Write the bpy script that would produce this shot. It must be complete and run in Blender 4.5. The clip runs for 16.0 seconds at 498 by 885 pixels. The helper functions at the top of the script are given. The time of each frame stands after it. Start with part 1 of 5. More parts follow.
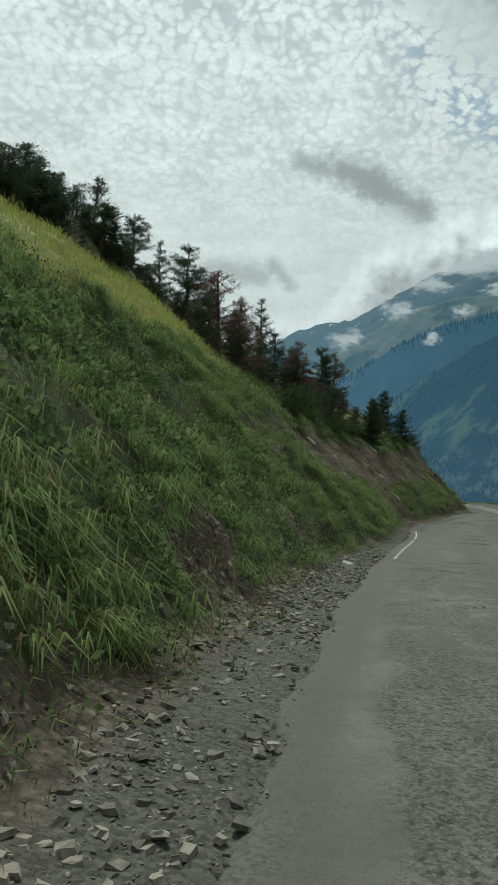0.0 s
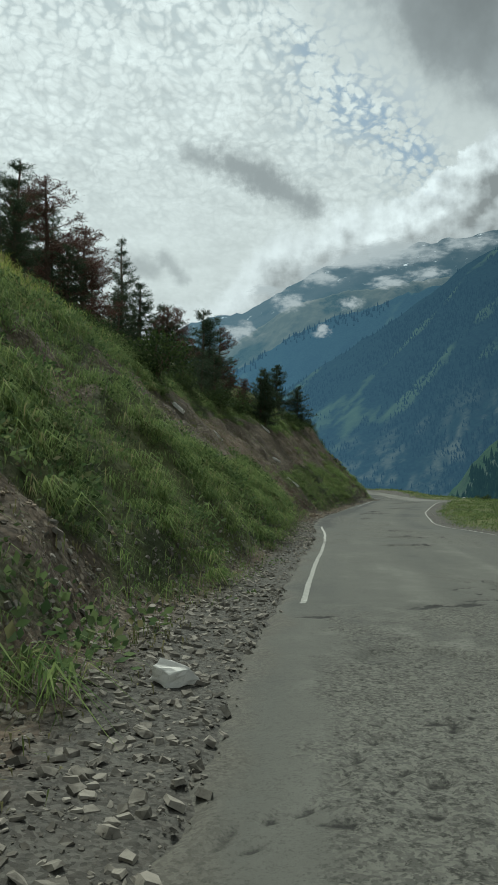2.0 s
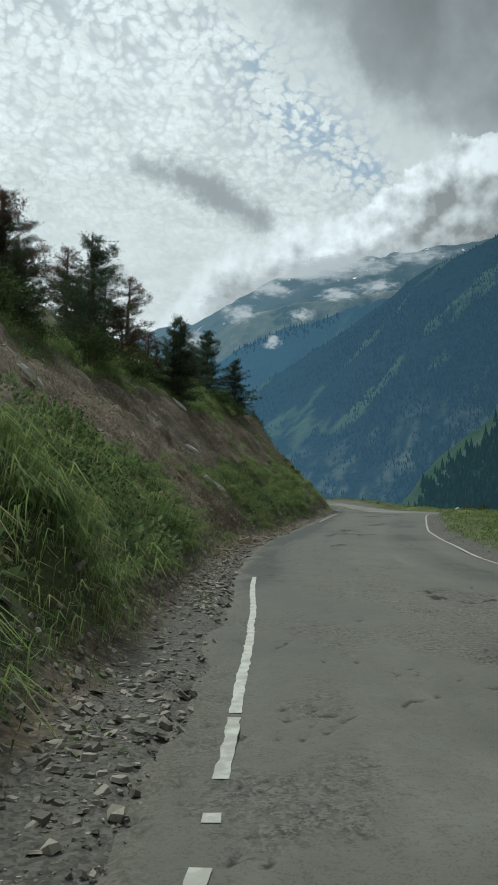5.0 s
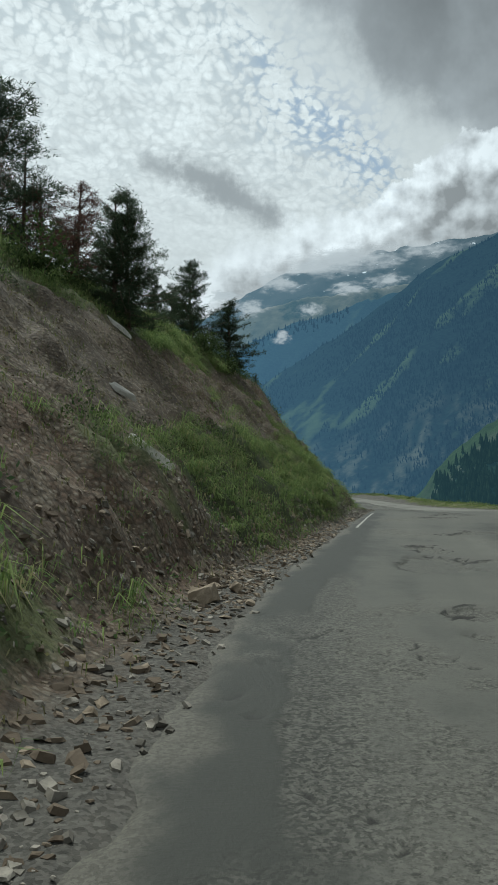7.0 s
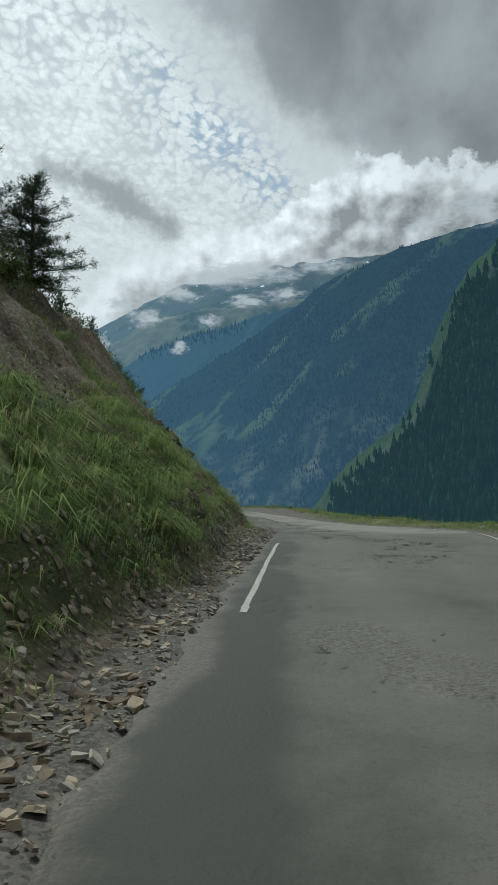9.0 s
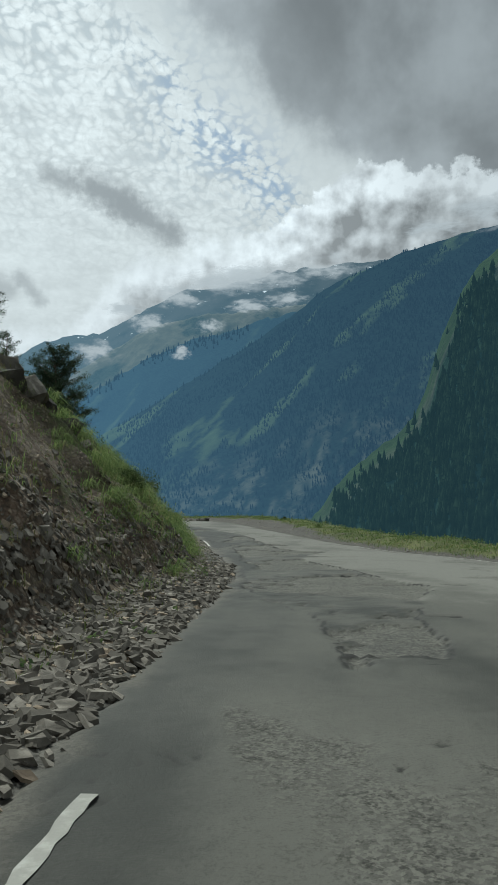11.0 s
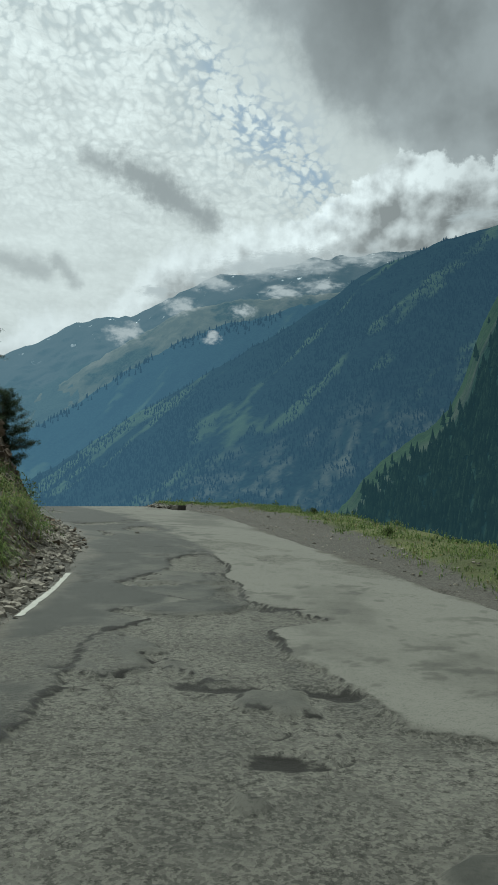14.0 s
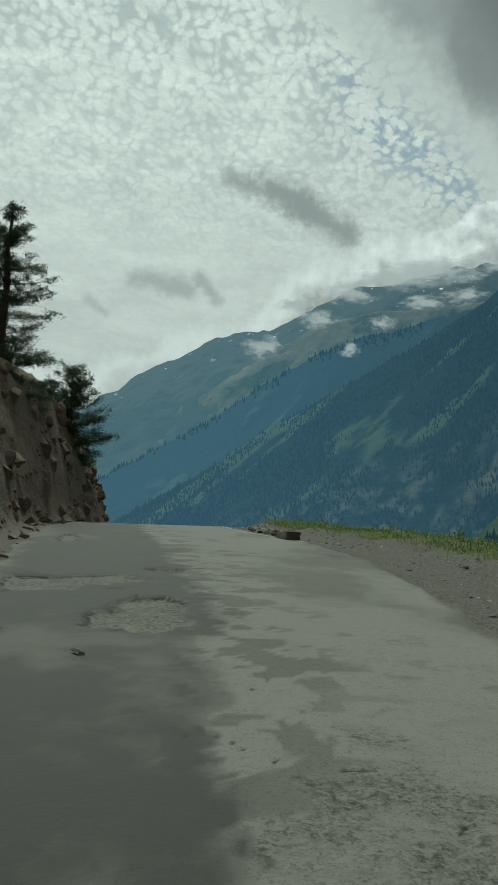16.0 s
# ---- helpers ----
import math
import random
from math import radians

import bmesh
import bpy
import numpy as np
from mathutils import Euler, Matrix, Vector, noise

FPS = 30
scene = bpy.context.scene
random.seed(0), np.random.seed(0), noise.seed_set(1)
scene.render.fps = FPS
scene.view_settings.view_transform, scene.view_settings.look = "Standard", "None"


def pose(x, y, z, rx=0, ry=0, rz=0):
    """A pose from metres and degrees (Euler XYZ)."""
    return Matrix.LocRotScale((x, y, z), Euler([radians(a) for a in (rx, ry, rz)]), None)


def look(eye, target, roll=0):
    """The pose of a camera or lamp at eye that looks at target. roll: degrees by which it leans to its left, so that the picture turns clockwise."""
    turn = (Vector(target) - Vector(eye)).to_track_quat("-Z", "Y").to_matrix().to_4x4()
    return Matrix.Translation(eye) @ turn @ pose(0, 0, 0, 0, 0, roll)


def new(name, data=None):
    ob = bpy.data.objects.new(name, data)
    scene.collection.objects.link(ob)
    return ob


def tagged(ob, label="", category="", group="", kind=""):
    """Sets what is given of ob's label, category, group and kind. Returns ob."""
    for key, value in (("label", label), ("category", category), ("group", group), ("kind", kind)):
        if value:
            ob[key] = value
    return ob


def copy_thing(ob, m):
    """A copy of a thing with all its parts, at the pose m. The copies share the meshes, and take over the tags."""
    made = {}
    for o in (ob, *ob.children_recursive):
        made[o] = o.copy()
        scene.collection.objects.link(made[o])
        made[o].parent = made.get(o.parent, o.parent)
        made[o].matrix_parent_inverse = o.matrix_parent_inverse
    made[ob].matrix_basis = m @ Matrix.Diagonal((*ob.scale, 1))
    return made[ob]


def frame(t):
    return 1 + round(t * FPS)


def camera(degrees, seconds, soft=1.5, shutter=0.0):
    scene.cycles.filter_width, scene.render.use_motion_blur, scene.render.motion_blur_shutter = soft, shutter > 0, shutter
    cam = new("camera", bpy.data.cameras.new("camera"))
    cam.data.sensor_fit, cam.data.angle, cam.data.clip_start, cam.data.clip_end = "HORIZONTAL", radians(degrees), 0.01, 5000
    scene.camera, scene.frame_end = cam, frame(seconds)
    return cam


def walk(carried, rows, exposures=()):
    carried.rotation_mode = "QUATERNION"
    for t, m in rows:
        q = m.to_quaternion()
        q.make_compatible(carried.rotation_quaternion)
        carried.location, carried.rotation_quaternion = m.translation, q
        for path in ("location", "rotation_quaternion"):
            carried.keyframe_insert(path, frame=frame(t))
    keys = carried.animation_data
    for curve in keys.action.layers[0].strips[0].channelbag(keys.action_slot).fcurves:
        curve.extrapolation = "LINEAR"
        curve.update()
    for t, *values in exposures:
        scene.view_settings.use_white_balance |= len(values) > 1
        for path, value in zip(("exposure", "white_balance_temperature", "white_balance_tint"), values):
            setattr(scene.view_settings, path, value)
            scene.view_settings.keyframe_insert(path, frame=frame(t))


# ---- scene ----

# ---------------------------------------------------------------- camera
def aim(x, y, z, yaw, pitch, roll):
    return pose(x, y, z, 90 + pitch, 0, yaw) @ pose(0, 0, 0, 0, 0, roll)


cam = camera(37.819, 16.0, soft=1.6)
PATH = [
    (0.0, 0.000, -0.000, 1.882, 0.395, 3.915, 2.324),
    (0.5, 0.432, 3.146, 1.831, -2.041, 3.645, 1.251),
    (1.0, 0.987, 6.329, 1.783, -4.815, 3.699, 0.671),
    (1.5, 1.626, 9.618, 1.725, -6.575, 3.638, 1.006),
    (2.0, 2.349, 12.927, 1.643, -7.850, 3.605, 0.417),
    (2.5, 3.106, 16.074, 1.585, -9.315, 3.462, -0.001),
    (3.0, 3.940, 19.295, 1.550, -9.628, 3.420, -0.644),
    (3.5, 4.740, 22.592, 1.437, -10.078, 3.283, 0.556),
    (4.0, 5.761, 26.116, 1.434, -11.712, 4.655, 1.334),
    (4.2, 6.227, 27.616, 1.423, -12.214, 4.688, 0.547),
    (6.3, 10.430, 44.991, 1.281, -11.173, 4.355, -0.180),
    (6.5, 10.890, 46.633, 1.273, -11.000, 4.336, -0.157),
    (7.0, 11.982, 50.765, 1.217, -10.949, 4.302, -0.088),
    (7.5, 13.283, 55.172, 1.211, -11.620, 4.282, -0.121),
    (8.0, 14.652, 59.490, 1.273, -13.787, 4.972, 0.256),
    (8.5, 16.281, 63.806, 1.334, -16.682, 5.189, 0.159),
    (9.0, 18.250, 68.233, 1.383, -19.043, 5.215, -0.296),
    (9.2, 19.048, 69.962, 1.408, -19.651, 5.568, -0.538),
    (11.3, 27.233, 88.142, 1.847, -18.615, 5.682, -0.238),
    (11.5, 27.954, 89.877, 1.870, -18.207, 5.492, -0.512),
    (12.0, 29.608, 94.126, 1.880, -17.468, 5.261, -0.893),
    (12.5, 31.302, 98.221, 1.844, -17.550, 5.117, -1.437),
    (13.0, 32.911, 102.408, 1.787, -18.003, 4.629, 0.242),
    (13.5, 34.507, 106.374, 1.739, -18.365, 4.622, -0.114),
    (14.0, 35.852, 110.499, 1.772, -16.604, 4.765, 2.133),
    (14.5, 37.160, 114.556, 1.730, -14.137, 4.691, 1.087),
    (15.0, 38.195, 118.622, 1.794, -11.606, 4.644, 1.174),
    (15.5, 39.178, 122.491, 1.884, -8.967, 5.289, 1.539),
    (16.0, 39.824, 126.388, 2.090, -5.802, 5.300, 3.812),
]
walk(cam, [(r[0], aim(*r[1:])) for r in PATH],
     [(0.0, 0.0, 6050, -5), (3.5, 0.05, 5950, -2), (9.0, 0.08, 5900, 1), (13.5, 0.05, 5950, -2), (14.8, -0.05, 6050, -7), (16.0, -0.2, 6150, -10)])

# ---------------------------------------------------------------- sky and sun
class Graph:
    """Short way to write shader nodes."""

    def __init__(self, tree):
        self.tree = tree
        tree.nodes.clear()

    def node(self, kind, ins=None, **props):
        n = self.tree.nodes.new("ShaderNode" + kind)
        if "operation" in props:
            n.operation = props["operation"]
        if "use_clamp" in props:
            n.use_clamp = props["use_clamp"]
        if "data_type" in props:
            n.data_type = props["data_type"]
        if "feature" in props:
            n.feature = props["feature"]
        if "attribute_name" in props:
            n.attribute_name = props["attribute_name"]
        for k, v in (ins or {}).items():
            if isinstance(v, bpy.types.NodeSocket):
                self.tree.links.new(v, n.inputs[k])
            else:
                n.inputs[k].default_value = v
        return n

    def math(self, op, a, b=0.0, c=0.0, clamp=False):
        return self.node("Math", {0: a, 1: b, 2: c}, operation=op, use_clamp=clamp).outputs[0]

    def add(self, a, b):
        return self.math("ADD", a, b)

    def mul(self, a, b):
        return self.math("MULTIPLY", a, b)

    def sub(self, a, b):
        return self.math("SUBTRACT", a, b)

    def step(self, v, lo, hi, to0=0.0, to1=1.0):
        n = self.node("MapRange", {"Value": v, "From Min": lo, "From Max": hi, "To Min": to0, "To Max": to1})
        n.interpolation_type = "SMOOTHSTEP"
        return n.outputs[0]

    def noise(self, vec, scale, detail=4.0, rough=0.55, distort=0.0):
        return self.node("TexNoise", {"Vector": vec, "Scale": scale, "Detail": detail, "Roughness": rough, "Distortion": distort}).outputs[0]

    def mix(self, fac, a, b):
        n = self.node("Mix", data_type="RGBA")
        for k, v in ((0, fac), (6, a), (7, b)):
            if isinstance(v, bpy.types.NodeSocket):
                self.tree.links.new(v, n.inputs[k])
            else:
                n.inputs[k].default_value = v if k == 0 else (*v, 1.0)
        return n.outputs[2]

    def combine(self, x, y, z=0.0):
        return self.node("CombineXYZ", {0: x, 1: y, 2: z}).outputs[0]

    def link(self, a, b):
        self.tree.links.new(a, b)


SUN_AZ, SUN_EL = -16.0, 57.0     # degrees, azimuth from +y towards +x


def make_world():
    world = bpy.data.worlds.new("world")
    world.use_nodes = True
    scene.world = world
    g = Graph(world.node_tree)
    d = g.node("TexCoord").outputs["Generated"]
    sep = g.node("SeparateXYZ", {0: d})
    x, y, z = sep.outputs
    az = g.math("DEGREES", g.math("ARCTAN2", x, y))
    el = g.math("DEGREES", g.math("ARCSINE", z))
    sky2 = g.combine(az, el)
    zz = g.add(g.math("MAXIMUM", z, 0.0), 0.5)
    flat = g.combine(g.math("DIVIDE", x, zz), g.math("DIVIDE", y, zz))
    warp = g.noise(flat, 20.0, 3.0)
    flatw = g.node("VectorMath", {0: flat, 1: g.combine(g.mul(g.sub(warp, 0.5), 0.03), g.mul(warp, 0.03))}, operation="ADD").outputs[0]
    # high dappled layer: small rounded puffs
    fine = g.noise(flatw, 105.0, 5.0, 0.62)
    cell = g.node("TexVoronoi", {"Vector": flatw, "Scale": 92.0}, feature="F1").outputs["Distance"]
    flat2 = g.node("VectorMath", {0: flatw, 1: (0.0026, -0.0055, 0.0)}, operation="ADD").outputs[0]
    fine2 = g.noise(flat2, 105.0, 5.0, 0.62)
    lumps = g.noise(flatw, 17.0, 3.0, 0.5)
    dap = g.add(g.add(g.mul(cell, 0.46), g.mul(fine, 0.54)), g.mul(g.sub(lumps, 0.5), 0.45))
    puffy = g.mul(g.sub(fine, fine2), 0.4)
    broad = g.noise(sky2, 0.16, 3.0)
    # a belt of thinner cloud, where the blue shows between the puffs
    band = g.math("SUBTRACT", g.add(g.mul(az, 0.62), el), 38.6)
    belt = g.mul(g.math("EXPONENT", g.mul(g.mul(band, band), -0.055)), g.mul(g.step(az, 6.0, 15.0), g.step(az, 25.0, 21.0)))
    up = g.step(el, 27.0, 36.0)
    thin = g.add(g.add(g.mul(belt, g.step(broad, 0.30, 0.58)), g.mul(up, 0.42)), g.step(el, 17.0, 27.0, 0.0, 0.16))
    gap = g.mul(g.step(dap, 0.45, 0.68), g.math("MINIMUM", thin, 1.0))
    nish = g.node("TexSky")
    nish.sky_type, nish.sun_disc = "NISHITA", False
    nish.sun_elevation, nish.sun_rotation = radians(SUN_EL), radians(SUN_AZ)
    glow = g.node("VectorMath", {0: d, 1: (math.sin(radians(SUN_AZ)) * math.cos(radians(SUN_EL)),
                                        math.cos(radians(SUN_AZ)) * math.cos(radians(SUN_EL)), math.sin(radians(SUN_EL)))},
                  operation="DOT_PRODUCT").outputs["Value"]
    lit = g.step(glow, 0.55, 1.0, 0.58, 0.85)
    streak = g.noise(g.combine(g.mul(az, 0.14), g.mul(el, 0.5)), 1.0, 6.0, 0.6)
    lit = g.mul(lit, g.step(streak, 0.25, 0.75, 0.88, 1.06))
    lit = g.mul(lit, g.sub(1.0, g.mul(g.step(dap, 0.40, 0.66), g.step(el, 17.0, 27.0, 0.04, 0.14))))
    lit = g.mul(lit, g.add(1.0, g.mul(puffy, g.step(el, 17.0, 26.0, 0.3, 1.0))))
    white = g.combine(g.mul(lit, 0.985), lit, g.mul(lit, 0.985))
    high = g.mix(gap, white, g.mix(belt, (0.43, 0.475, 0.50), (0.40, 0.465, 0.535)))

    def wobble(scale, size, detail=6.0):
        return g.mul(g.sub(g.noise(sky2, scale, detail, 0.6), 0.5), size)

    # dark sheet of cloud
    side = g.add(g.add(g.mul(g.sub(az, 17.6), 0.6), g.mul(g.sub(el, 34.0), 0.8)), wobble(0.15, 7.0))
    dark = g.step(side, -3.6, 1.6)
    tone = g.add(g.step(g.noise(sky2, 0.10, 5.0), 0.3, 0.7, 0.25, 0.40), g.step(side, 7.0, -2.0, -0.05, 0.08))
    grey = g.combine(g.mul(tone, 0.97), g.mul(tone, 1.0), g.mul(tone, 1.02))
    col = g.mix(dark, high, grey)
    rim = g.mul(g.step(side, -5.2, -2.6), g.step(side, 1.4, -1.6))
    col = g.mix(g.mul(rim, 0.8), col, (0.60, 0.61, 0.60))

    # heaped cloud above the ridges
    curve = g.node("FloatCurve", {1: g.math("DIVIDE", g.add(az, 20.0), 80.0)})
    c = curve.mapping.curves[0]
    top = [(-20, 9.5), (-8, 10.5), (-2, 12.4), (3, 14.4), (6, 15.4), (9.3, 18.6), (12.9, 20.2), (17.4, 21.4), (20.6, 22.2), (23.4, 23.8), (29.3, 26.0), (40, 25.0), (60, 26.0)]
    c.points[0].location, c.points[1].location = ((0.0, top[0][1] / 40), (1.0, top[-1][1] / 40))
    for a, e in top[1:-1]:
        c.points.new((a + 20) / 80, e / 40)
    curve.mapping.update()
    heap = g.add(g.sub(g.mul(curve.outputs[0], 40.0), el), g.add(g.add(wobble(0.13, 7.0), wobble(0.36, 4.2)), wobble(1.1, 1.8)))
    soft = g.step(az, 17.0, 23.0, 1.5, 0.4)
    veil = g.math("DIVIDE", heap, soft)

    def billow(dx, dy):
        at = g.node("VectorMath", {0: sky2, 1: (dx, dy, 0.0)}, operation="ADD").outputs[0]
        return g.noise(at, 0.22, 5.0, 0.5)

    puff = billow(0.0, 0.0)
    relief = g.mul(g.mul(g.sub(puff, billow(-0.5, 0.8)), 2.2), g.step(az, 12.0, 22.0, 0.5, 1.0))            # the side turned to the sun is brighter
    body = g.step(g.add(g.mul(heap, 0.30), g.mul(g.sub(puff, 0.5), 1.6)), 0.0, 1.25)
    light = g.add(g.step(g.add(g.mul(heap, 0.19), g.mul(body, 0.2)), 0.05, 1.0, 0.86, 0.42), relief)
    light = g.math("MINIMUM", g.math("MAXIMUM", light, 0.28), 0.90)
    light = g.mul(light, g.step(az, 26.0, 36.0, 1.0, 0.72))
    left = g.step(az, 11.0, 4.0)
    light = g.add(g.mul(light, g.sub(1.0, g.mul(left, 0.55))), g.mul(left, 0.36))
    shade = g.combine(g.mul(light, 0.985), light, g.mul(light, 1.005))
    col = g.mix(g.step(veil, -0.7, 0.9), col, shade)

    # small dark shreds
    def shred(a0, e0, a1, e1, wide, strength):
        dx, dy = a1 - a0, e1 - e0
        l2 = dx * dx + dy * dy
        u = g.math("DIVIDE", g.add(g.mul(g.sub(az, a0), dx), g.mul(g.sub(el, e0), dy)), l2, clamp=True)
        ex = g.sub(g.sub(az, a0), g.mul(u, dx))
        ey = g.sub(g.sub(el, e0), g.mul(u, dy))
        r = g.math("SQRT", g.add(g.mul(ex, ex), g.mul(ey, ey)))
        r = g.add(r, g.add(wobble(0.5, wide * 1.6), wobble(1.7, wide * 1.2)))
        return g.mul(g.step(r, wide * 1.35, wide * 0.0), strength)

    for args in ((2.9, 25.1, 4.6, 24.6, 0.95, 0.75), (6.0, 24.7, 9.0, 23.6, 1.45, 0.95), (8.6, 23.6, 12.6, 21.6, 1.2, 0.95), (-4.2, 17.3, 0.2, 16.8, 0.9, 0.55),
                 (0.9, 17.8, 2.4, 16.2, 0.65, 0.6), (-7.6, 15.2, -6.2, 14.3, 0.45, 0.4)):
        col = g.mix(shred(*args), col, (0.33, 0.34, 0.345))
    back = g.node("Background", {"Color": col, "Strength": 1.0})
    blue = g.node("Background", {"Color": nish.outputs[0], "Strength": 0.08})
    hole = g.mul(g.mul(gap, belt), g.mul(g.sub(1.0, dark), 0.25))
    both = g.node("MixShader", {0: hole, 1: back.outputs[0], 2: blue.outputs[0]})
    out = g.node("OutputWorld")
    g.link(both.outputs[0], out.inputs[0])


make_world()
sun_data = bpy.data.lights.new("sun", "SUN")
sun_data.energy, sun_data.angle, sun_data.color = 3.3, radians(18), (1.0, 0.96, 0.88)
sun = new("sun", sun_data)
sun.matrix_world = look((0, 0, 60), Vector((0, 0, 60)) - 10 * Vector((math.sin(radians(SUN_AZ)) * math.cos(radians(SUN_EL)),
                        math.cos(radians(SUN_AZ)) * math.cos(radians(SUN_EL)), math.sin(radians(SUN_EL)))))

# ---------------------------------------------------------------- plan of road and hillside
EDGE = [(-45, -13.0), (-20, -5.6), (0, -0.8), (8, 0.6), (18, 2.7), (28, 5.2), (36, 7.4), (44, 9.4), (52, 11.2), (61, 13.9), (68, 16.7), (76, 20.1),
        (84, 23.5), (91, 26.5), (97, 29.0), (104, 31.8), (111, 33.7), (118, 35.2), (125, 36.6), (131, 37.2), (137, 37.0), (144, 36.2), (152, 35.5),
        (160, 35.5), (168, 36.1), (176, 36.4), (190, 35.0), (210, 31.0), (240, 22.0), (300, 4.0)]
WIDTH = [(-45, 7.8), (30, 7.9), (45, 8.0), (54, 7.2), (61, 7.3), (70, 7.0), (80, 7.3), (90, 7.9), (98, 9.2), (105, 9.5), (110, 9.1), (115, 8.0), (120, 7.3),
         (125, 6.5), (130, 6.4), (135, 6.9), (138, 7.6), (143, 8.3), (147, 8.3), (150, 7.8), (155, 7.2), (162, 7.0), (170, 7.0), (300, 8)]
TILT = [(-45, 0.0), (124, 0.0), (132, 0.008), (145, 0.03), (160, 0.035), (175, 0.03), (300, 0.0)]
LEVEL = [(-45, 0.45), (0, 0.30), (7, 0.20), (15, 0.06), (26, -0.12), (45, -0.28), (52, -0.33), (60, -0.28), (70, -0.13), (80, 0.12), (89, 0.29), (98, 0.27),
         (107, 0.19), (115, 0.20), (122, 0.34), (128, 0.56), (136, 0.76), (146, 0.98), (152, 1.05), (158, 1.05), (164, 0.92), (172, 0.50), (190, -0.9), (300, -8.0)]
GREEN = [(-45, 0.75), (0, 0.74), (28, 0.70), (40, 0.62), (50, 0.56), (58, 0.50), (66, 0.56), (76, 0.66), (86, 0.6), (92, 0.36), (99, 0.30),
         (105, 0.45), (112, 0.70), (118, 0.72), (127, 0.5), (142, 0.5), (165, 0.55), (300, 0.5)]
TOE = [(-45, 1.2), (10, 1.1), (20, 1.4), (30, 0.9), (41, 0.7), (52, 0.8), (61, 0.9), (70, 0.6), (80, 0.5), (88, 0.6), (93, 1.2), (100, 1.5), (107, 1.1),
       (115, 0.7), (132, 0.8), (150, 0.6), (165, 0.4), (180, 0.5), (300, 2)]
STEEP = [(-45, 0.98), (20, 0.95), (44, 0.95), (60, 0.95), (68, 0.95), (76, 0.97), (84, 1.05), (90, 1.15), (96, 1.25), (104, 1.05), (114, 0.9), (137, 0.95), (148, 1.6),
         (158, 2.2), (176, 2.2), (300, 1.6)]
BROW = [(-45, 8.0), (10, 7.7), (30, 7.6), (53, 7.8), (68, 7.9), (80, 7.4), (92, 7.6), (97, 7.8), (104, 5.9), (122, 4.4), (142, 4.8), (160, 6.0), (300, 6)]


def table(rows, y):
    a = np.array(rows, float)
    i = np.clip(np.searchsorted(a[:, 0], y) - 1, 0, len(a) - 2)
    h = a[i + 1, 0] - a[i, 0]
    t = np.clip((y - a[i, 0]) / h, 0, 1)
    m = np.gradient(a[:, 1], a[:, 0])
    return ((2 * t**3 - 3 * t**2 + 1) * a[i, 1] + (t**3 - 2 * t**2 + t) * h * m[i]
            + (-2 * t**3 + 3 * t**2) * a[i + 1, 1] + (t**3 - t**2) * h * m[i + 1])


def cell_value(i, j, seed):
    v = np.sin(i * 127.1 + j * 311.7 + seed * 74.7) * 43758.5453
    return v - np.floor(v)


def value_noise(x, y, seed=0):
    i, j = np.floor(x), np.floor(y)
    u, v = x - i, y - j
    u, v = u * u * (3 - 2 * u), v * v * (3 - 2 * v)
    return ((cell_value(i, j, seed) * (1 - u) + cell_value(i + 1, j, seed) * u) * (1 - v)
            + (cell_value(i, j + 1, seed) * (1 - u) + cell_value(i + 1, j + 1, seed) * u) * v)


def fbm(x, y, seed=0, octaves=4, rough=0.5):
    x, y = np.asarray(x, float), np.asarray(y, float)
    out, amp, total = 0.0, 1.0, 0.0
    for k in range(octaves):
        out = out + amp * value_noise(x * 2**k + 17.3 * k, y * 2**k - 9.1 * k, seed + k)
        total += amp
        amp *= rough
    return out / total


def smooth(v, lo, hi):
    t = np.clip((v - lo) / (hi - lo), 0, 1)
    return t * t * (3 - 2 * t)


FAR_LEFT = np.array([-0.955, 0.297])


def plan(y, u):
    """World x, y of the place u metres left of the road's edge at station y."""
    y, u = np.asarray(y, float), np.asarray(u, float)
    slope = (table(EDGE, y + 0.5) - table(EDGE, y - 0.5))
    n = np.sqrt(1 + slope * slope)
    near = np.clip(u, -14, 14)
    far = u - near
    return table(EDGE, y) - near / n + far * FAR_LEFT[0], y + near * slope / n + far * FAR_LEFT[1]


def level(y, u):
    """Height of the road's surface; the bend is banked."""
    return table(LEVEL, y) + np.interp(y, *np.array(TILT).T) * np.clip(-u, 0, 12)


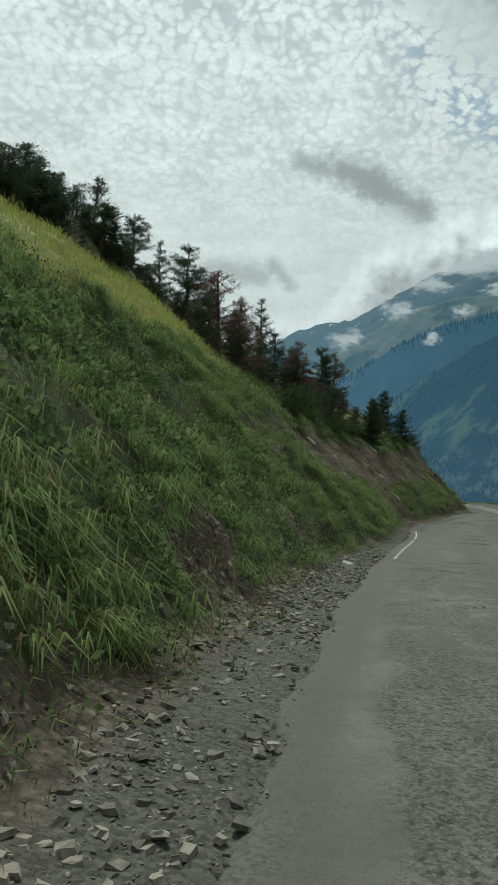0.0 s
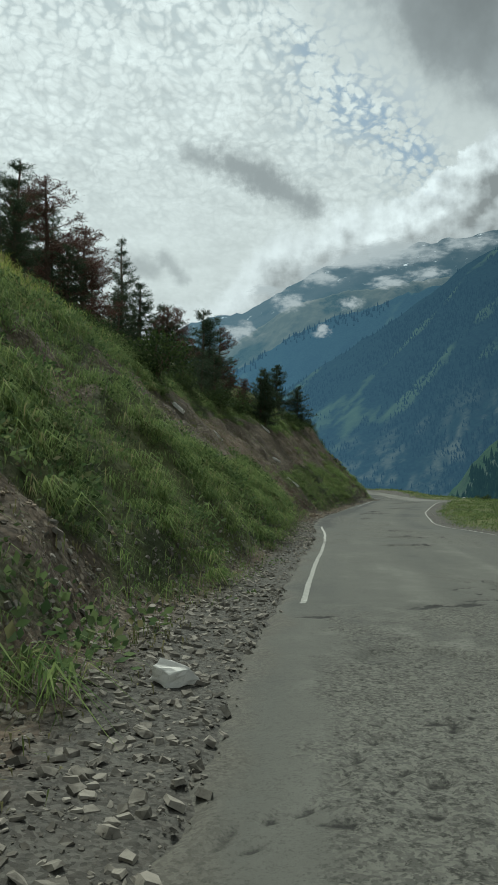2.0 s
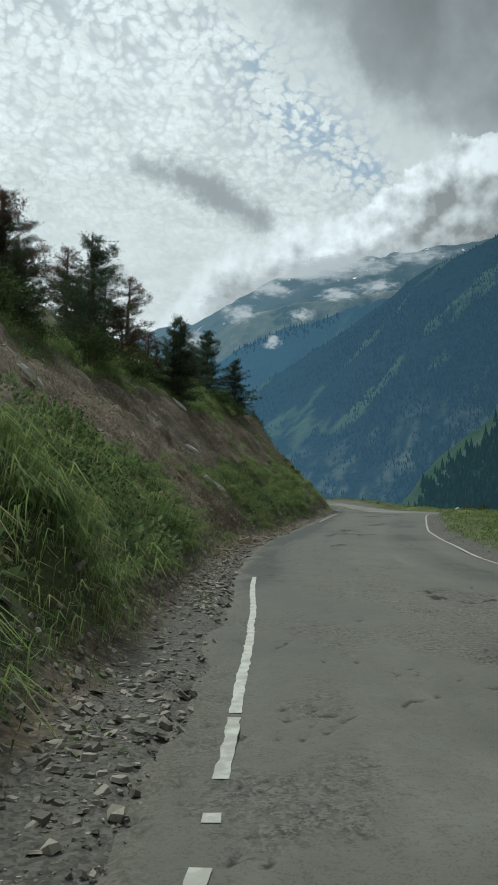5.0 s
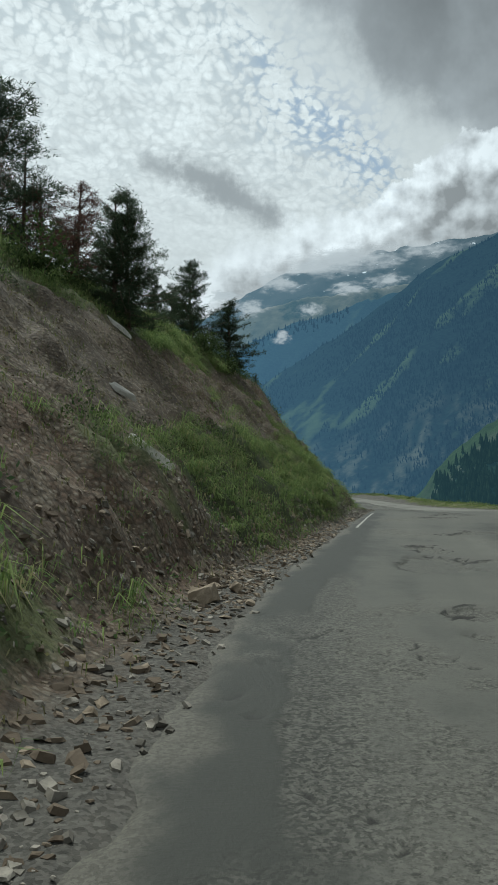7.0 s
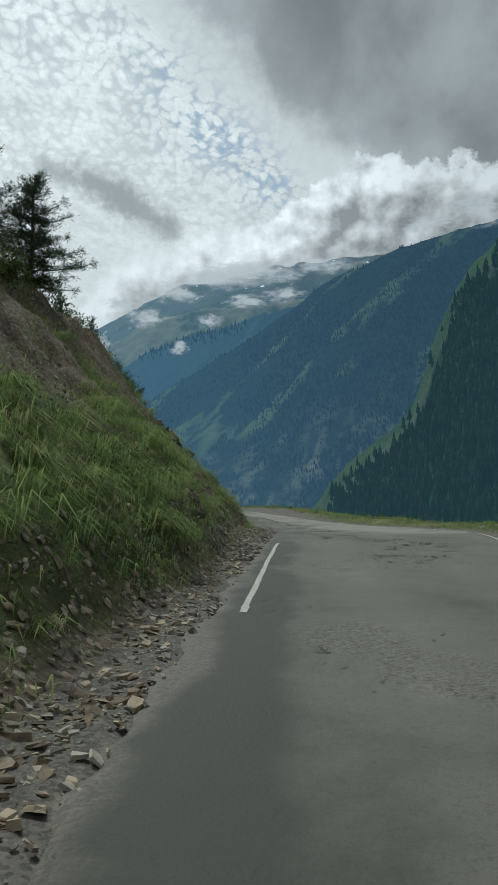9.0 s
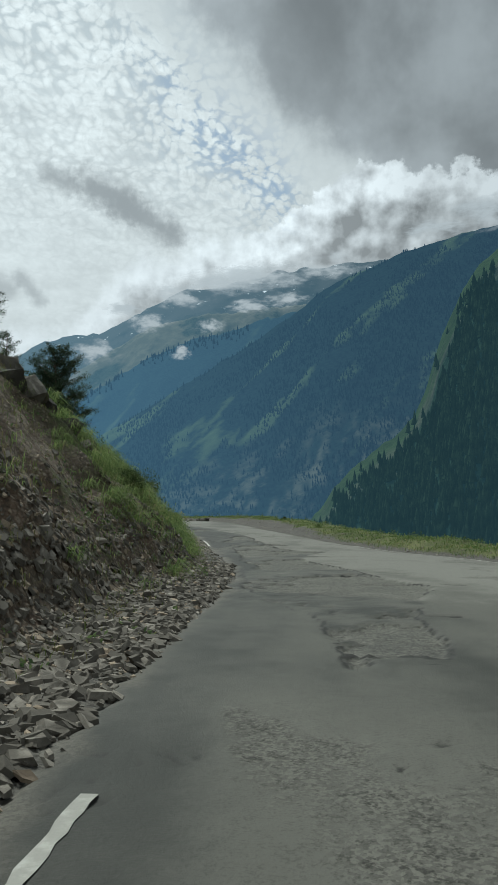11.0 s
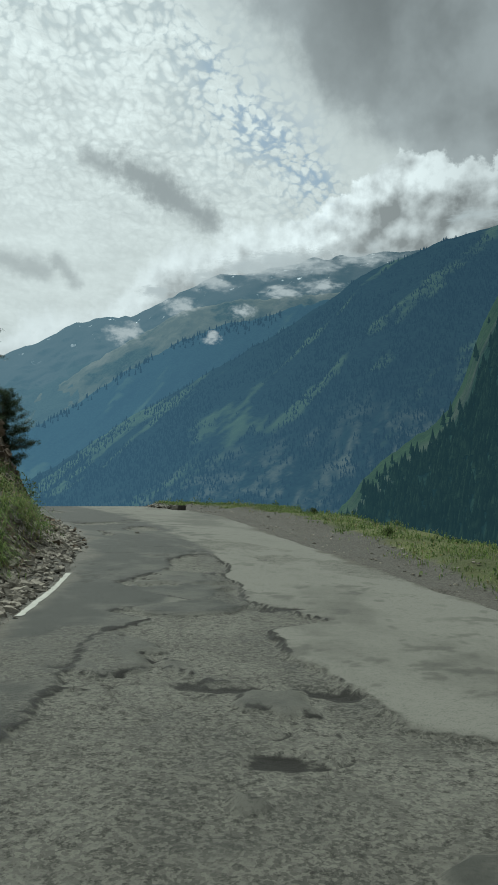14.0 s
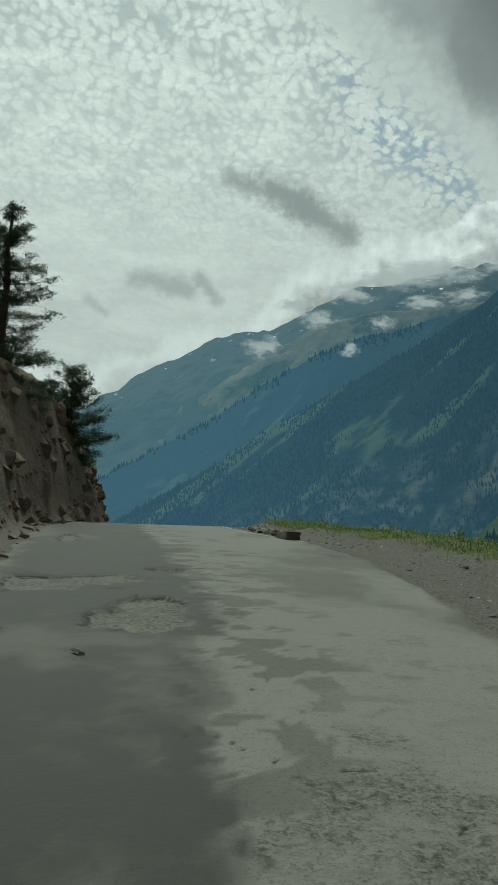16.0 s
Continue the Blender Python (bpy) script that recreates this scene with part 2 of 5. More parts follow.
def height(y, u):
    """Height of the ground there (the road's bed included)."""
    y, u = np.asarray(y, float), np.asarray(u, float)
    px, py = plan(y, u)
    base = level(y, u)
    toe, steep, brow = table(TOE, y), table(STEEP, y), table(BROW, y)
    lumps = fbm(px * 0.33, py * 0.33, 3) - 0.5
    folds = fbm(px * 0.07 + 4, py * 0.07, 9, 3) - 0.5
    small = fbm(px * 1.5, py * 1.5, 21, 3) - 0.5
    clods = fbm(px * 4.2, py * 4.2, 27, 3, 0.6) - 0.5
    rills = 1 - 2 * np.abs(2 * fbm((py - 0.35 * u) * 0.55, u * 0.10, 29, 4, 0.55) - 1)
    up = np.clip(u - toe * (0.85 + 0.5 * folds), 0, None)
    run = brow / steep
    above = 0.84 - 0.28 * smooth(y, 50, 74)
    bank = np.where(up < run, steep * up, brow + (up - run) * above)
    soft = smooth(up, 0.0, 0.9)
    bank = bank * (0.25 + 0.75 * soft) + soft * (lumps * 1.1 + folds * np.clip(up * 0.28, 0, 7) + small * 0.60 + clods * 0.16 + rills * 0.16)
    rubble = smooth(u, 0.1, 1.2) * (0.10 + small * 0.22 + 0.1 * lumps + 0.05 * clods)
    left = base + np.where(u > 0, bank + rubble, 0)
    wide = table(WIDTH, y)
    out = np.clip(-u - wide, 0, None)
    berm = smooth(out, 0.8, 2.2) * (0.30 + 0.5 * lumps + 0.2 * small) * (1 - smooth(out, 4.5, 6.0))
    drop = np.clip(out - 5.0, 0, None)
    fall = np.minimum(drop * 0.62, 150.0)
    right = base - 0.02 * np.minimum(out, 5) + berm - fall + smooth(drop, 0, 4) * (lumps * 2 + folds * np.minimum(drop, 30) * 0.4)
    z = np.where(u >= 0, left, right)
    return z - 0.25 * ((u < -0.3) & (-u < wide - 0.3))


def verge(y):
    """Width of the bare shoulder on the valley side."""
    return 0.6 + 1.1 * smooth(y, 122, 134)


def cover(y, u):
    """How far plants hide the soil, 0 to 1."""
    px, py = plan(y, u)
    b = table(GREEN, y)
    toe = table(TOE, y)
    up = np.clip(u - toe, 0, None)
    b = b - 0.40 * smooth(up, 2.2, 3.8) * (1 - smooth(up, 5.8, 6.8)) * smooth(y, 22, 42) * (1 - smooth(y, 83, 91))
    b = b + 0.14 * (1 - smooth(up, 2.0, 3.6)) * smooth(y, 62, 68) * (1 - smooth(y, 84, 90))
    b = b + 0.34 * (1 - smooth(up, 0.7, 1.4)) * smooth(y, 50, 52) * (1 - smooth(y, 56.5, 58.5))
    b = b - 0.24 * (1 - smooth(up, 0.7, 1.8)) * (1 - smooth(y, 23, 30))
    b = b - 0.35 * smooth(y, 146, 152)
    high = smooth(up, 6.5, 10.0)
    b = b * (1 - high) + 0.92 * high
    patch = fbm(px * 0.28, py * 0.28, 41, 4) * 0.62 + fbm(px * 1.2, py * 1.2, 45, 4, 0.6) * 0.38
    v = smooth(patch + (b - 0.5) * 0.9, 0.31, 0.66)
    right = smooth(-u - table(WIDTH, y) - verge(y), 0.0, 1.1)
    return np.where(u > 0, v * smooth(u, toe * 0.6, toe + 0.8), right)

# ---------------------------------------------------------------- materials
def material(name, build, rough=0.9):
    m = bpy.data.materials.new(name)
    m.use_nodes = True
    g = Graph(m.node_tree)
    bsdf = g.node("BsdfPrincipled", {"Roughness": rough})
    bsdf.inputs["Specular IOR Level"].default_value = 0.25
    out = g.node("OutputMaterial")
    g.link(bsdf.outputs[0], out.inputs[0])
    build(g, bsdf)
    return m


def paint(g, bsdf, colour, bump=None, strength=0.4, distance=0.02):
    g.link(colour, bsdf.inputs["Base Color"])
    if bump is not None:
        b = g.node("Bump", {"Height": bump, "Strength": strength, "Distance": distance})
        g.link(b.outputs[0], bsdf.inputs["Normal"])


def where(g):
    return g.node("NewGeometry").outputs["Position"]


def soil_look(g, bsdf):
    p = where(g)
    big, mid, fine = g.noise(p, 0.22, 5.0), g.noise(p, 1.7, 7.0, 0.65), g.noise(p, 16.0, 7.0, 0.7)
    red = g.noise(p, 0.09, 3.0)
    earth = g.mix(g.step(big, 0.35, 0.68), (0.072, 0.055, 0.039), (0.145, 0.110, 0.076))
    earth = g.mix(g.mul(g.step(red, 0.46, 0.64), 0.75), earth, (0.150, 0.097, 0.064))
    earth = g.mix(g.step(mid, 0.46, 0.62, 0.0, 0.8), earth, (0.185, 0.150, 0.108))
    earth = g.mix(g.step(fine, 0.42, 0.68, 0.0, 0.6), earth, (0.046, 0.037, 0.028))
    grit = g.node("TexVoronoi", {"Vector": p, "Scale": 34.0}, feature="F1")
    chip = g.node("SeparateColor", {0: grit.outputs["Color"]}).outputs[0]
    earth = g.mix(g.mul(g.step(chip, 0.75, 0.95), g.step(mid, 0.4, 0.65, 0.1, 0.5)), earth, (0.23, 0.21, 0.175))
    clod = g.node("TexVoronoi", {"Vector": p, "Scale": 11.0, "Randomness": 1.0}, feature="F1")
    lump = g.node("SeparateColor", {0: clod.outputs["Color"]}).outputs[1]
    earth = g.mix(g.mul(g.step(lump, 0.62, 0.9), g.step(clod.outputs["Distance"], 0.5, 0.25, 0.0, 0.75)), earth, (0.235, 0.205, 0.160))
    earth = g.mix(g.step(clod.outputs["Distance"], 0.45, 0.75, 0.0, 0.6), earth, (0.040, 0.033, 0.025))
    gravel = g.node("Attribute", attribute_name="gravel").outputs["Fac"]
    loose = g.mix(g.step(chip, 0.1, 0.9), (0.052, 0.050, 0.044), (0.108, 0.103, 0.090))
    earth = g.mix(g.step(g.add(gravel, g.mul(g.sub(mid, 0.5), 0.8)), 0.25, 0.8, 0.0, 0.9), earth, loose)
    veg = g.node("Attribute", attribute_name="veg").outputs["Fac"]
    ragged = g.step(g.add(g.add(veg, g.mul(g.sub(mid, 0.5), 0.9)), g.mul(g.sub(fine, 0.5), 0.5)), 0.30, 0.72)
    turf = g.mix(g.step(g.noise(p, 0.5, 5.0), 0.35, 0.65), (0.044, 0.055, 0.022), (0.105, 0.115, 0.043))
    turf = g.mix(g.step(fine, 0.42, 0.68, 0.0, 0.7), turf, (0.024, 0.026, 0.014))
    high = g.node("Attribute", attribute_name="meadow").outputs["Fac"]
    turf = g.mix(high, turf, g.mix(g.step(mid, 0.35, 0.65), (0.20, 0.25, 0.06), (0.30, 0.28, 0.10)))
    col = g.mix(ragged, earth, turf)
    relief = g.add(g.add(g.add(mid, g.mul(fine, 0.55)), g.mul(chip, 0.12)), g.mul(clod.outputs["Distance"], -0.5))
    paint(g, bsdf, col, relief, 0.75, 0.06)


def asphalt_look(g, bsdf):
    p = where(g)
    wear = g.node("Attribute", attribute_name="wear").outputs["Fac"]
    dust = g.node("Attribute", attribute_name="dust").outputs["Fac"]
    tone = g.node("Attribute", attribute_name="tone").outputs["Fac"]
    mid, fine = g.noise(p, 2.2, 7.0, 0.65), g.noise(p, 26.0, 6.0, 0.7)
    pebble = g.node("TexVoronoi", {"Vector": p, "Scale": 42.0}, feature="F1")
    chip = g.node("SeparateColor", {0: pebble.outputs["Color"]}).outputs[0]
    t = g.add(g.add(tone, g.mul(g.sub(mid, 0.5), 0.42)), g.mul(g.sub(fine, 0.5), 0.16))
    col = g.mix(g.step(t, 0.05, 0.55), (0.036, 0.037, 0.031), (0.096, 0.094, 0.080))
    col = g.mix(g.step(t, 0.48, 0.95), col, (0.172, 0.169, 0.147))
    open_ = g.step(g.add(wear, g.mul(g.sub(mid, 0.5), 0.9)), 0.35, 0.75)
    col = g.mix(g.mul(open_, 0.55), col, g.mix(g.step(chip, 0.1, 0.9), (0.040, 0.039, 0.033), (0.165, 0.158, 0.134)))
    clot = g.noise(p, 15.0, 6.0, 0.72)
    col = g.mix(g.mul(open_, g.step(clot, 0.50, 0.64, 0.0, 0.8)), col, (0.030, 0.029, 0.024))
    # cracks and hole rims are coloured dark for the shade in their depth
    cut = g.node("Attribute", attribute_name="crack_shade").outputs["Fac"]
    col = g.mix(g.step(g.add(cut, g.mul(g.sub(clot, 0.5), 0.9)), 0.35, 0.8), col, (0.024, 0.023, 0.020))
    col = g.mix(g.step(g.add(dust, g.mul(g.sub(mid, 0.5), 0.7)), 0.25, 0.95), col, g.mix(g.step(chip, 0.1, 0.9), (0.072, 0.067, 0.054), (0.112, 0.104, 0.085)))
    grain = g.noise(p, 60.0, 3.0, 0.7)
    col = g.mix(g.step(g.add(grain, g.mul(g.sub(clot, 0.5), 0.8)), 0.50, 0.72, 0.0, 0.38), col, (0.022, 0.022, 0.019))
    relief = g.add(g.add(g.mul(fine, 0.5), g.mul(mid, 0.3)), g.mul(g.mul(clot, open_), 1.6))
    paint(g, bsdf, col, relief, 0.65, 0.03)
    g.link(g.step(t, 0.2, 0.9, 0.72, 0.92), bsdf.inputs["Roughness"])
    bsdf.inputs["Specular IOR Level"].default_value = 0.25


def two_tone(a, b, scale, bump=0.4, third=None, distance=0.02, detail=6.0):
    def build(g, bsdf):
        p = where(g)
        n, f = g.noise(p, scale, detail, 0.6), g.noise(p, scale * 9, 5.0, 0.65)
        pick = g.node("ObjectInfo").outputs["Random"]
        isle = g.node("NewGeometry").outputs["Random Per Island"]
        c = g.mix(g.step(g.add(n, g.mul(g.sub(g.add(pick, isle), 1.0), 0.35)), 0.35, 0.68), a, b)
        c = g.mix(g.step(f, 0.5, 0.8, 0.0, 0.5), c, third or tuple(v * 0.5 for v in a))
        paint(g, bsdf, c, g.add(n, g.mul(f, 0.5)), bump, distance)
    return build


def leaf_look(a, b, dry=None, dry_share=0.0, clear=0.35):
    """Leaves and needles: each clump its own tint, some light coming through."""
    def build(g, bsdf):
        geo = g.node("NewGeometry")
        isle, p = geo.outputs["Random Per Island"], geo.outputs["Position"]
        pick = g.node("ObjectInfo").outputs["Random"]
        n = g.noise(p, 0.55, 3.0)
        c = g.mix(g.step(g.add(g.mul(isle, 0.6), g.mul(n, 0.6)), 0.3, 0.85), a, b)
        c = g.mix(g.mul(pick, 0.3), c, tuple(v * 0.6 for v in a))
        if dry:
            c = g.mix(g.step(g.add(isle, g.mul(g.sub(n, 0.5), 0.9)), 1.0 - dry_share, 1.0 - dry_share + 0.08), c, dry)
        g.link(c, bsdf.inputs["Base Color"])
        thin = g.node("BsdfTranslucent", {"Color": c})
        mix = g.node("MixShader", {0: clear, 1: bsdf.outputs[0], 2: thin.outputs[0]})
        out = [n for n in g.tree.nodes if n.type == "OUTPUT_MATERIAL"][0]
        g.link(mix.outputs[0], out.inputs[0])
    return build


def mountain_look(forest, grass, rock, haze_glow, grass_share, rock_share, snow=0.0, scale=1.0, relief=1.0, ribs=0.0):
    """Far slope: woods, meadow and scree, with valley haze painted in as blue emission."""
    def build(g, bsdf):
        p = where(g)
        lie = g.node("Attribute", attribute_name="rise").outputs["Fac"]
        crest = g.node("Attribute", attribute_name="spur").outputs["Fac"]
        big, mid = g.noise(p, 0.0035 * scale, 6.0, 0.6), g.noise(p, 0.016 * scale, 7.0, 0.65)
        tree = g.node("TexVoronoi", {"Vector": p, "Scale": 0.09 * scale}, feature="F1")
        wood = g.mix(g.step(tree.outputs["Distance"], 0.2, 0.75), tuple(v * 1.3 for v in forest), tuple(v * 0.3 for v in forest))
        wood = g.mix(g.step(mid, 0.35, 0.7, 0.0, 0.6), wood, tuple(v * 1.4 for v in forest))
        open_ = g.add(g.add(g.mul(big, 0.9), g.mul(mid, 0.5)), g.mul(crest, 0.35))
        c = g.mix(g.step(open_, 1.02 - grass_share, 1.22 - grass_share), wood, g.mix(g.step(mid, 0.4, 0.6), grass, tuple(v * 0.7 for v in grass)))
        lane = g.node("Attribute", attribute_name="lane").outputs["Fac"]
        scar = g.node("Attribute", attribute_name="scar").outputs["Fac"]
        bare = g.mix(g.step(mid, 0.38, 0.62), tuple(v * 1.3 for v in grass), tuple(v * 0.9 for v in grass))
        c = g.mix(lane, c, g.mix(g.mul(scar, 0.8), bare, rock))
        rib = g.mul(g.mul(scar, g.step(lie, 0.56, 0.30)), g.step(mid, 0.42, 0.62))
        c = g.mix(g.mul(rib, ribs), c, rock)
        stone = g.add(g.add(g.mul(lie, 0.75), g.mul(g.noise(p, 0.006 * scale, 7.0, 0.7), 0.6)), 0.0)
        c = g.mix(g.step(stone, 1.25 - rock_share, 1.4 - rock_share), c, rock)
        if snow:
            s = g.mul(g.step(g.noise(p, 0.02, 6.0, 0.7), 0.63, 0.68), g.step(lie, 1 - snow, 1.0 - snow * 0.6))
            c = g.mix(s, c, (0.75, 0.77, 0.8))
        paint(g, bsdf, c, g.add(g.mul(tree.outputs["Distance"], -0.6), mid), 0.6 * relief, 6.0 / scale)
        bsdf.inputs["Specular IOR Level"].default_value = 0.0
        bsdf.inputs["Emission Color"].default_value = (*haze_glow, 1)
        # the painted haze glows stronger towards the sun's bearing
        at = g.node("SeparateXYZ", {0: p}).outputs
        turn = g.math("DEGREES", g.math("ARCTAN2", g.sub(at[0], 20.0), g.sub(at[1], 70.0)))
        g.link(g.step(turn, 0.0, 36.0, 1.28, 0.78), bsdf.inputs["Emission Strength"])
    return build


SOIL = material("bank soil and turf", soil_look)
ASPHALT = material("worn asphalt", asphalt_look, 0.75)
LINE = material("road paint", two_tone((0.44, 0.435, 0.395), (0.29, 0.285, 0.255), 7.0, 0.3, (0.2, 0.2, 0.18), 0.004))
STONE = material("grey brown stone", two_tone((0.10, 0.090, 0.074), (0.27, 0.245, 0.205), 5.0, 0.5))
WARM_STONE = material("ochre brown stone", two_tone((0.115, 0.088, 0.062), (0.29, 0.235, 0.17), 5.0, 0.5))
SLATE = material("pale slab rock", two_tone((0.50, 0.485, 0.45), (0.68, 0.66, 0.61), 4.0, 0.4, (0.34, 0.32, 0.29)))
CRAG = material("dark crag rock", two_tone((0.060, 0.056, 0.048), (0.145, 0.132, 0.11), 1.2, 0.8, None, 0.1))
CLIFF = material("ochre cliff rock", two_tone((0.075, 0.058, 0.042), (0.155, 0.115, 0.08), 0.9, 0.9, None, 0.15))
BARK = material("pine bark", two_tone((0.07, 0.05, 0.037), (0.14, 0.10, 0.075), 9.0, 0.6))
NEEDLE = material("pine needles", leaf_look((0.034, 0.056, 0.034), (0.078, 0.105, 0.058), None, 0.0, 0.3))
RUST = material("rusty dry needles", leaf_look((0.085, 0.048, 0.040), (0.155, 0.078, 0.060), (0.06, 0.07, 0.04), 0.15, 0.35))
GRASS = material("bank grass", leaf_look((0.095, 0.150, 0.050), (0.26, 0.33, 0.115), (0.28, 0.25, 0.13), 0.10, 0.45))
HERB = material("herbs and low leaves", leaf_look((0.070, 0.115, 0.046), (0.18, 0.235, 0.095), (0.21, 0.20, 0.10), 0.08, 0.4))
SHRUB = material("shrub leaves", leaf_look((0.034, 0.058, 0.022), (0.095, 0.128, 0.044), None, 0.0, 0.35))
DARK_GRASS = material("dull brow grass", leaf_look((0.048, 0.078, 0.032), (0.125, 0.160, 0.066), (0.16, 0.14, 0.08), 0.10, 0.4))
DRY = material("dry tufts", leaf_look((0.13, 0.125, 0.06), (0.22, 0.20, 0.10), (0.10, 0.13, 0.04), 0.40, 0.45))
PALE_GRASS = material("meadow grass", leaf_look((0.25, 0.30, 0.07), (0.42, 0.42, 0.14), (0.36, 0.27, 0.15), 0.22, 0.4))
WOOD_GREY = material("weathered log", two_tone((0.28, 0.255, 0.22), (0.42, 0.385, 0.335), 6.0, 0.5))

# ---------------------------------------------------------------- mesh helpers
def mesh_of(name, verts, faces, mat, attrs=None, shade=False):
    """A mesh from arrays of corners and of faces that all have the same number of corners."""
    verts, faces = np.asarray(verts, np.float32), np.asarray(faces, np.int32)
    me = bpy.data.meshes.new(name)
    k = faces.shape[1]
    me.vertices.add(len(verts))
    me.vertices.foreach_set("co", verts.ravel())
    me.loops.add(faces.size)
    me.loops.foreach_set("vertex_index", faces.ravel())
    me.polygons.add(len(faces))
    me.polygons.foreach_set("loop_start", np.arange(0, faces.size, k, dtype=np.int32))
    for key, val in (attrs or {}).items():
        at = me.attributes.new(key, "FLOAT", "POINT")
        at.data.foreach_set("value", np.asarray(val, np.float32).ravel())
    me.update(calc_edges=True)
    me.validate()
    me.materials.append(mat)
    me.polygons.foreach_set("use_smooth", np.full(len(faces), bool(shade)))
    return me


def grid_faces(n, m):
    a = np.arange(n * m).reshape(n, m)
    return np.stack([a[:-1, :-1], a[1:, :-1], a[1:, 1:], a[:-1, 1:]], -1).reshape(-1, 4)


def sheet(name, x, y, z, mat, attrs=None, shade=True, flip=False):
    f = grid_faces(*x.shape)
    return new(name, mesh_of(name, np.stack([x, y, z], -1).reshape(-1, 3), f[:, ::-1] if flip else f, mat, attrs, shade))


def part(name, me, parent, label=""):
    ob = new(name, me)
    ob.parent = parent
    return tagged(ob, label) if label else ob


# ---------------------------------------------------------------- ground
def spread(*pieces):
    return np.unique(np.round(np.concatenate([np.arange(a, b, s) for a, b, s in pieces]), 3))


ys = spread((-45, 0, 1.2), (0, 130, 0.26), (130, 160, 0.4), (160, 215, 1.0), (215, 301, 4))
us = spread((-420, -90, 25), (-90, -30, 5), (-30, -15, 1.0), (-15, -6, 0.45), (-6, 0, 1.0), (0, 8, 0.2), (8, 14, 0.35), (14, 24, 0.7), (24, 60, 2.0), (60, 240, 8), (240, 420, 30))
Y, U = np.meshgrid(ys, us, indexing="ij")
PX, PY = plan(Y, U)
PZ = height(Y, U)
lawn = smooth(U, 8.3, 8.9) * (1 - smooth(U, 15.5, 17.0)) * (1 - smooth(Y, 36, 44)) + 0.5 * smooth(U, 8.5, 10) * (1 - smooth(U, 12, 15)) * smooth(Y, 70, 76) * (1 - smooth(Y, 84, 92))
right_grass = (U < 0) * 0.10
ground = sheet("ground", PX, PY, PZ, SOIL, {"veg": cover(Y, U), "meadow": lawn + right_grass, "gravel": np.where(U > 0, smooth(U, table(TOE, Y) + 0.5, 0.1), smooth(-U - table(WIDTH, Y) - verge(Y), 1.6, 0.4))}, flip=True)
tagged(ground, "stony brown hillside soil with patchy green turf beside the road", "ground", kind="structure")


def valley_floor():
    n = 60
    a = np.linspace(0, 2 * math.pi, n)
    r = np.array([0, 250, 600, 1200, 2500, 4800])
    A, R = np.meshgrid(a, r, indexing="ij")
    x, y = 20 + R * np.sin(A), 70 + R * np.cos(A)
    z = -152 + 20 * fbm(x * 0.004, y * 0.004, 5)
    ob = sheet("valley_floor", x, y, z, SOIL, {"veg": np.ones(x.shape), "meadow": np.zeros(x.shape), "gravel": np.zeros(x.shape)})
    tagged(ob, "deep green valley floor far below the road", "valley", kind="structure")


valley_floor()


# ---------------------------------------------------------------- road
ry = spread((-45, 0, 0.8), (0, 14, 0.25), (14, 92, 0.14), (92, 150, 0.085), (150, 170, 0.35), (170, 260, 1.5))
rv = np.linspace(0, 1, 96)
RY, RV = np.meshgrid(ry, rv, indexing="ij")
RW = table(WIDTH, RY)
fray = 0.34 * (fbm(RY * 1.3, RY * 0, 61, 5, 0.62) - 0.5)
RU = fray * (1 - RV) * 2 - RV * (RW + 0.5 * (fbm(RY * 0.8, RY * 0, 64, 4, 0.6) - 0.5))
RX, RYY = plan(RY, RU)
ragged = fbm(RX * 1.1, RYY * 0.9, 51, 5, 0.62) - 0.5
broad = fbm(RX * 0.22, RYY * 0.12, 31, 4)
patchy = fbm(RX * 0.75, RYY * 0.45, 35, 4, 0.6)
# the torn pool in the middle of the road: its two rims (station, offset)
POOL_LEFT = [(92, -2.4), (96.5, -2.0), (99.2, -0.9), (101, -0.5), (104.6, -0.4), (108.1, -1.0), (110.9, -0.7), (112.8, -0.9), (117.7, -1.1), (119.4, -1.4), (120.1, -1.8), (120.6, -1.2),
             (121.6, -2.2), (122.4, -1.5), (123.2, -1.1), (125.1, -2.0), (126.5, -2.0), (127.3, -2.4), (127.6, -2.8)]
POOL_RIGHT = [(92, -3.2), (97, -3.6), (101, -4.6), (104.5, -3.8), (108.2, -3.3), (110.2, -3.0), (112, -3.2), (112.7, -4.2), (113.4, -3.5), (115.6, -5.0), (116.1, -3.8), (117, -3.7),
              (118.8, -3.3), (119.5, -3.1), (120.3, -4.1), (121.7, -3.1), (124.2, -3.0), (126, -3.2), (127.6, -3.1)]
DARK_SIDE = [(92, -2.4), (105, -0.9), (120, -1.7), (127.5, -3.0), (128.6, -3.1), (130.1, -2.9), (133.5, -3.2), (136.7, -3.3), (144, -3.6), (150, -3.4), (165, -2.6), (180, -2.0)]
kerf = np.interp(RY, *np.array(POOL_LEFT).T) + 0.3 * (fbm(RY * 1.4, RY * 0, 53, 5, 0.65) - 0.5)
scar = np.interp(RY, *np.array(POOL_RIGHT).T) + 0.45 * (fbm(RY * 1.2, RY * 0, 54, 5, 0.65) - 0.5)
pool = np.minimum(kerf - RU, RU - scar) + 0.30 * ragged
pool = np.minimum(pool, np.minimum((RY - 93.5) * 0.5 + ragged, (127.7 - RY) * 0.8 + 0.4 * ragged))
torn = fbm(RX * 0.55, RYY * 0.42, 57, 5, 0.6)
island = smooth(torn, 0.55, 0.57)
hole = smooth(pool, 0.0, 0.06) * (1 - island)
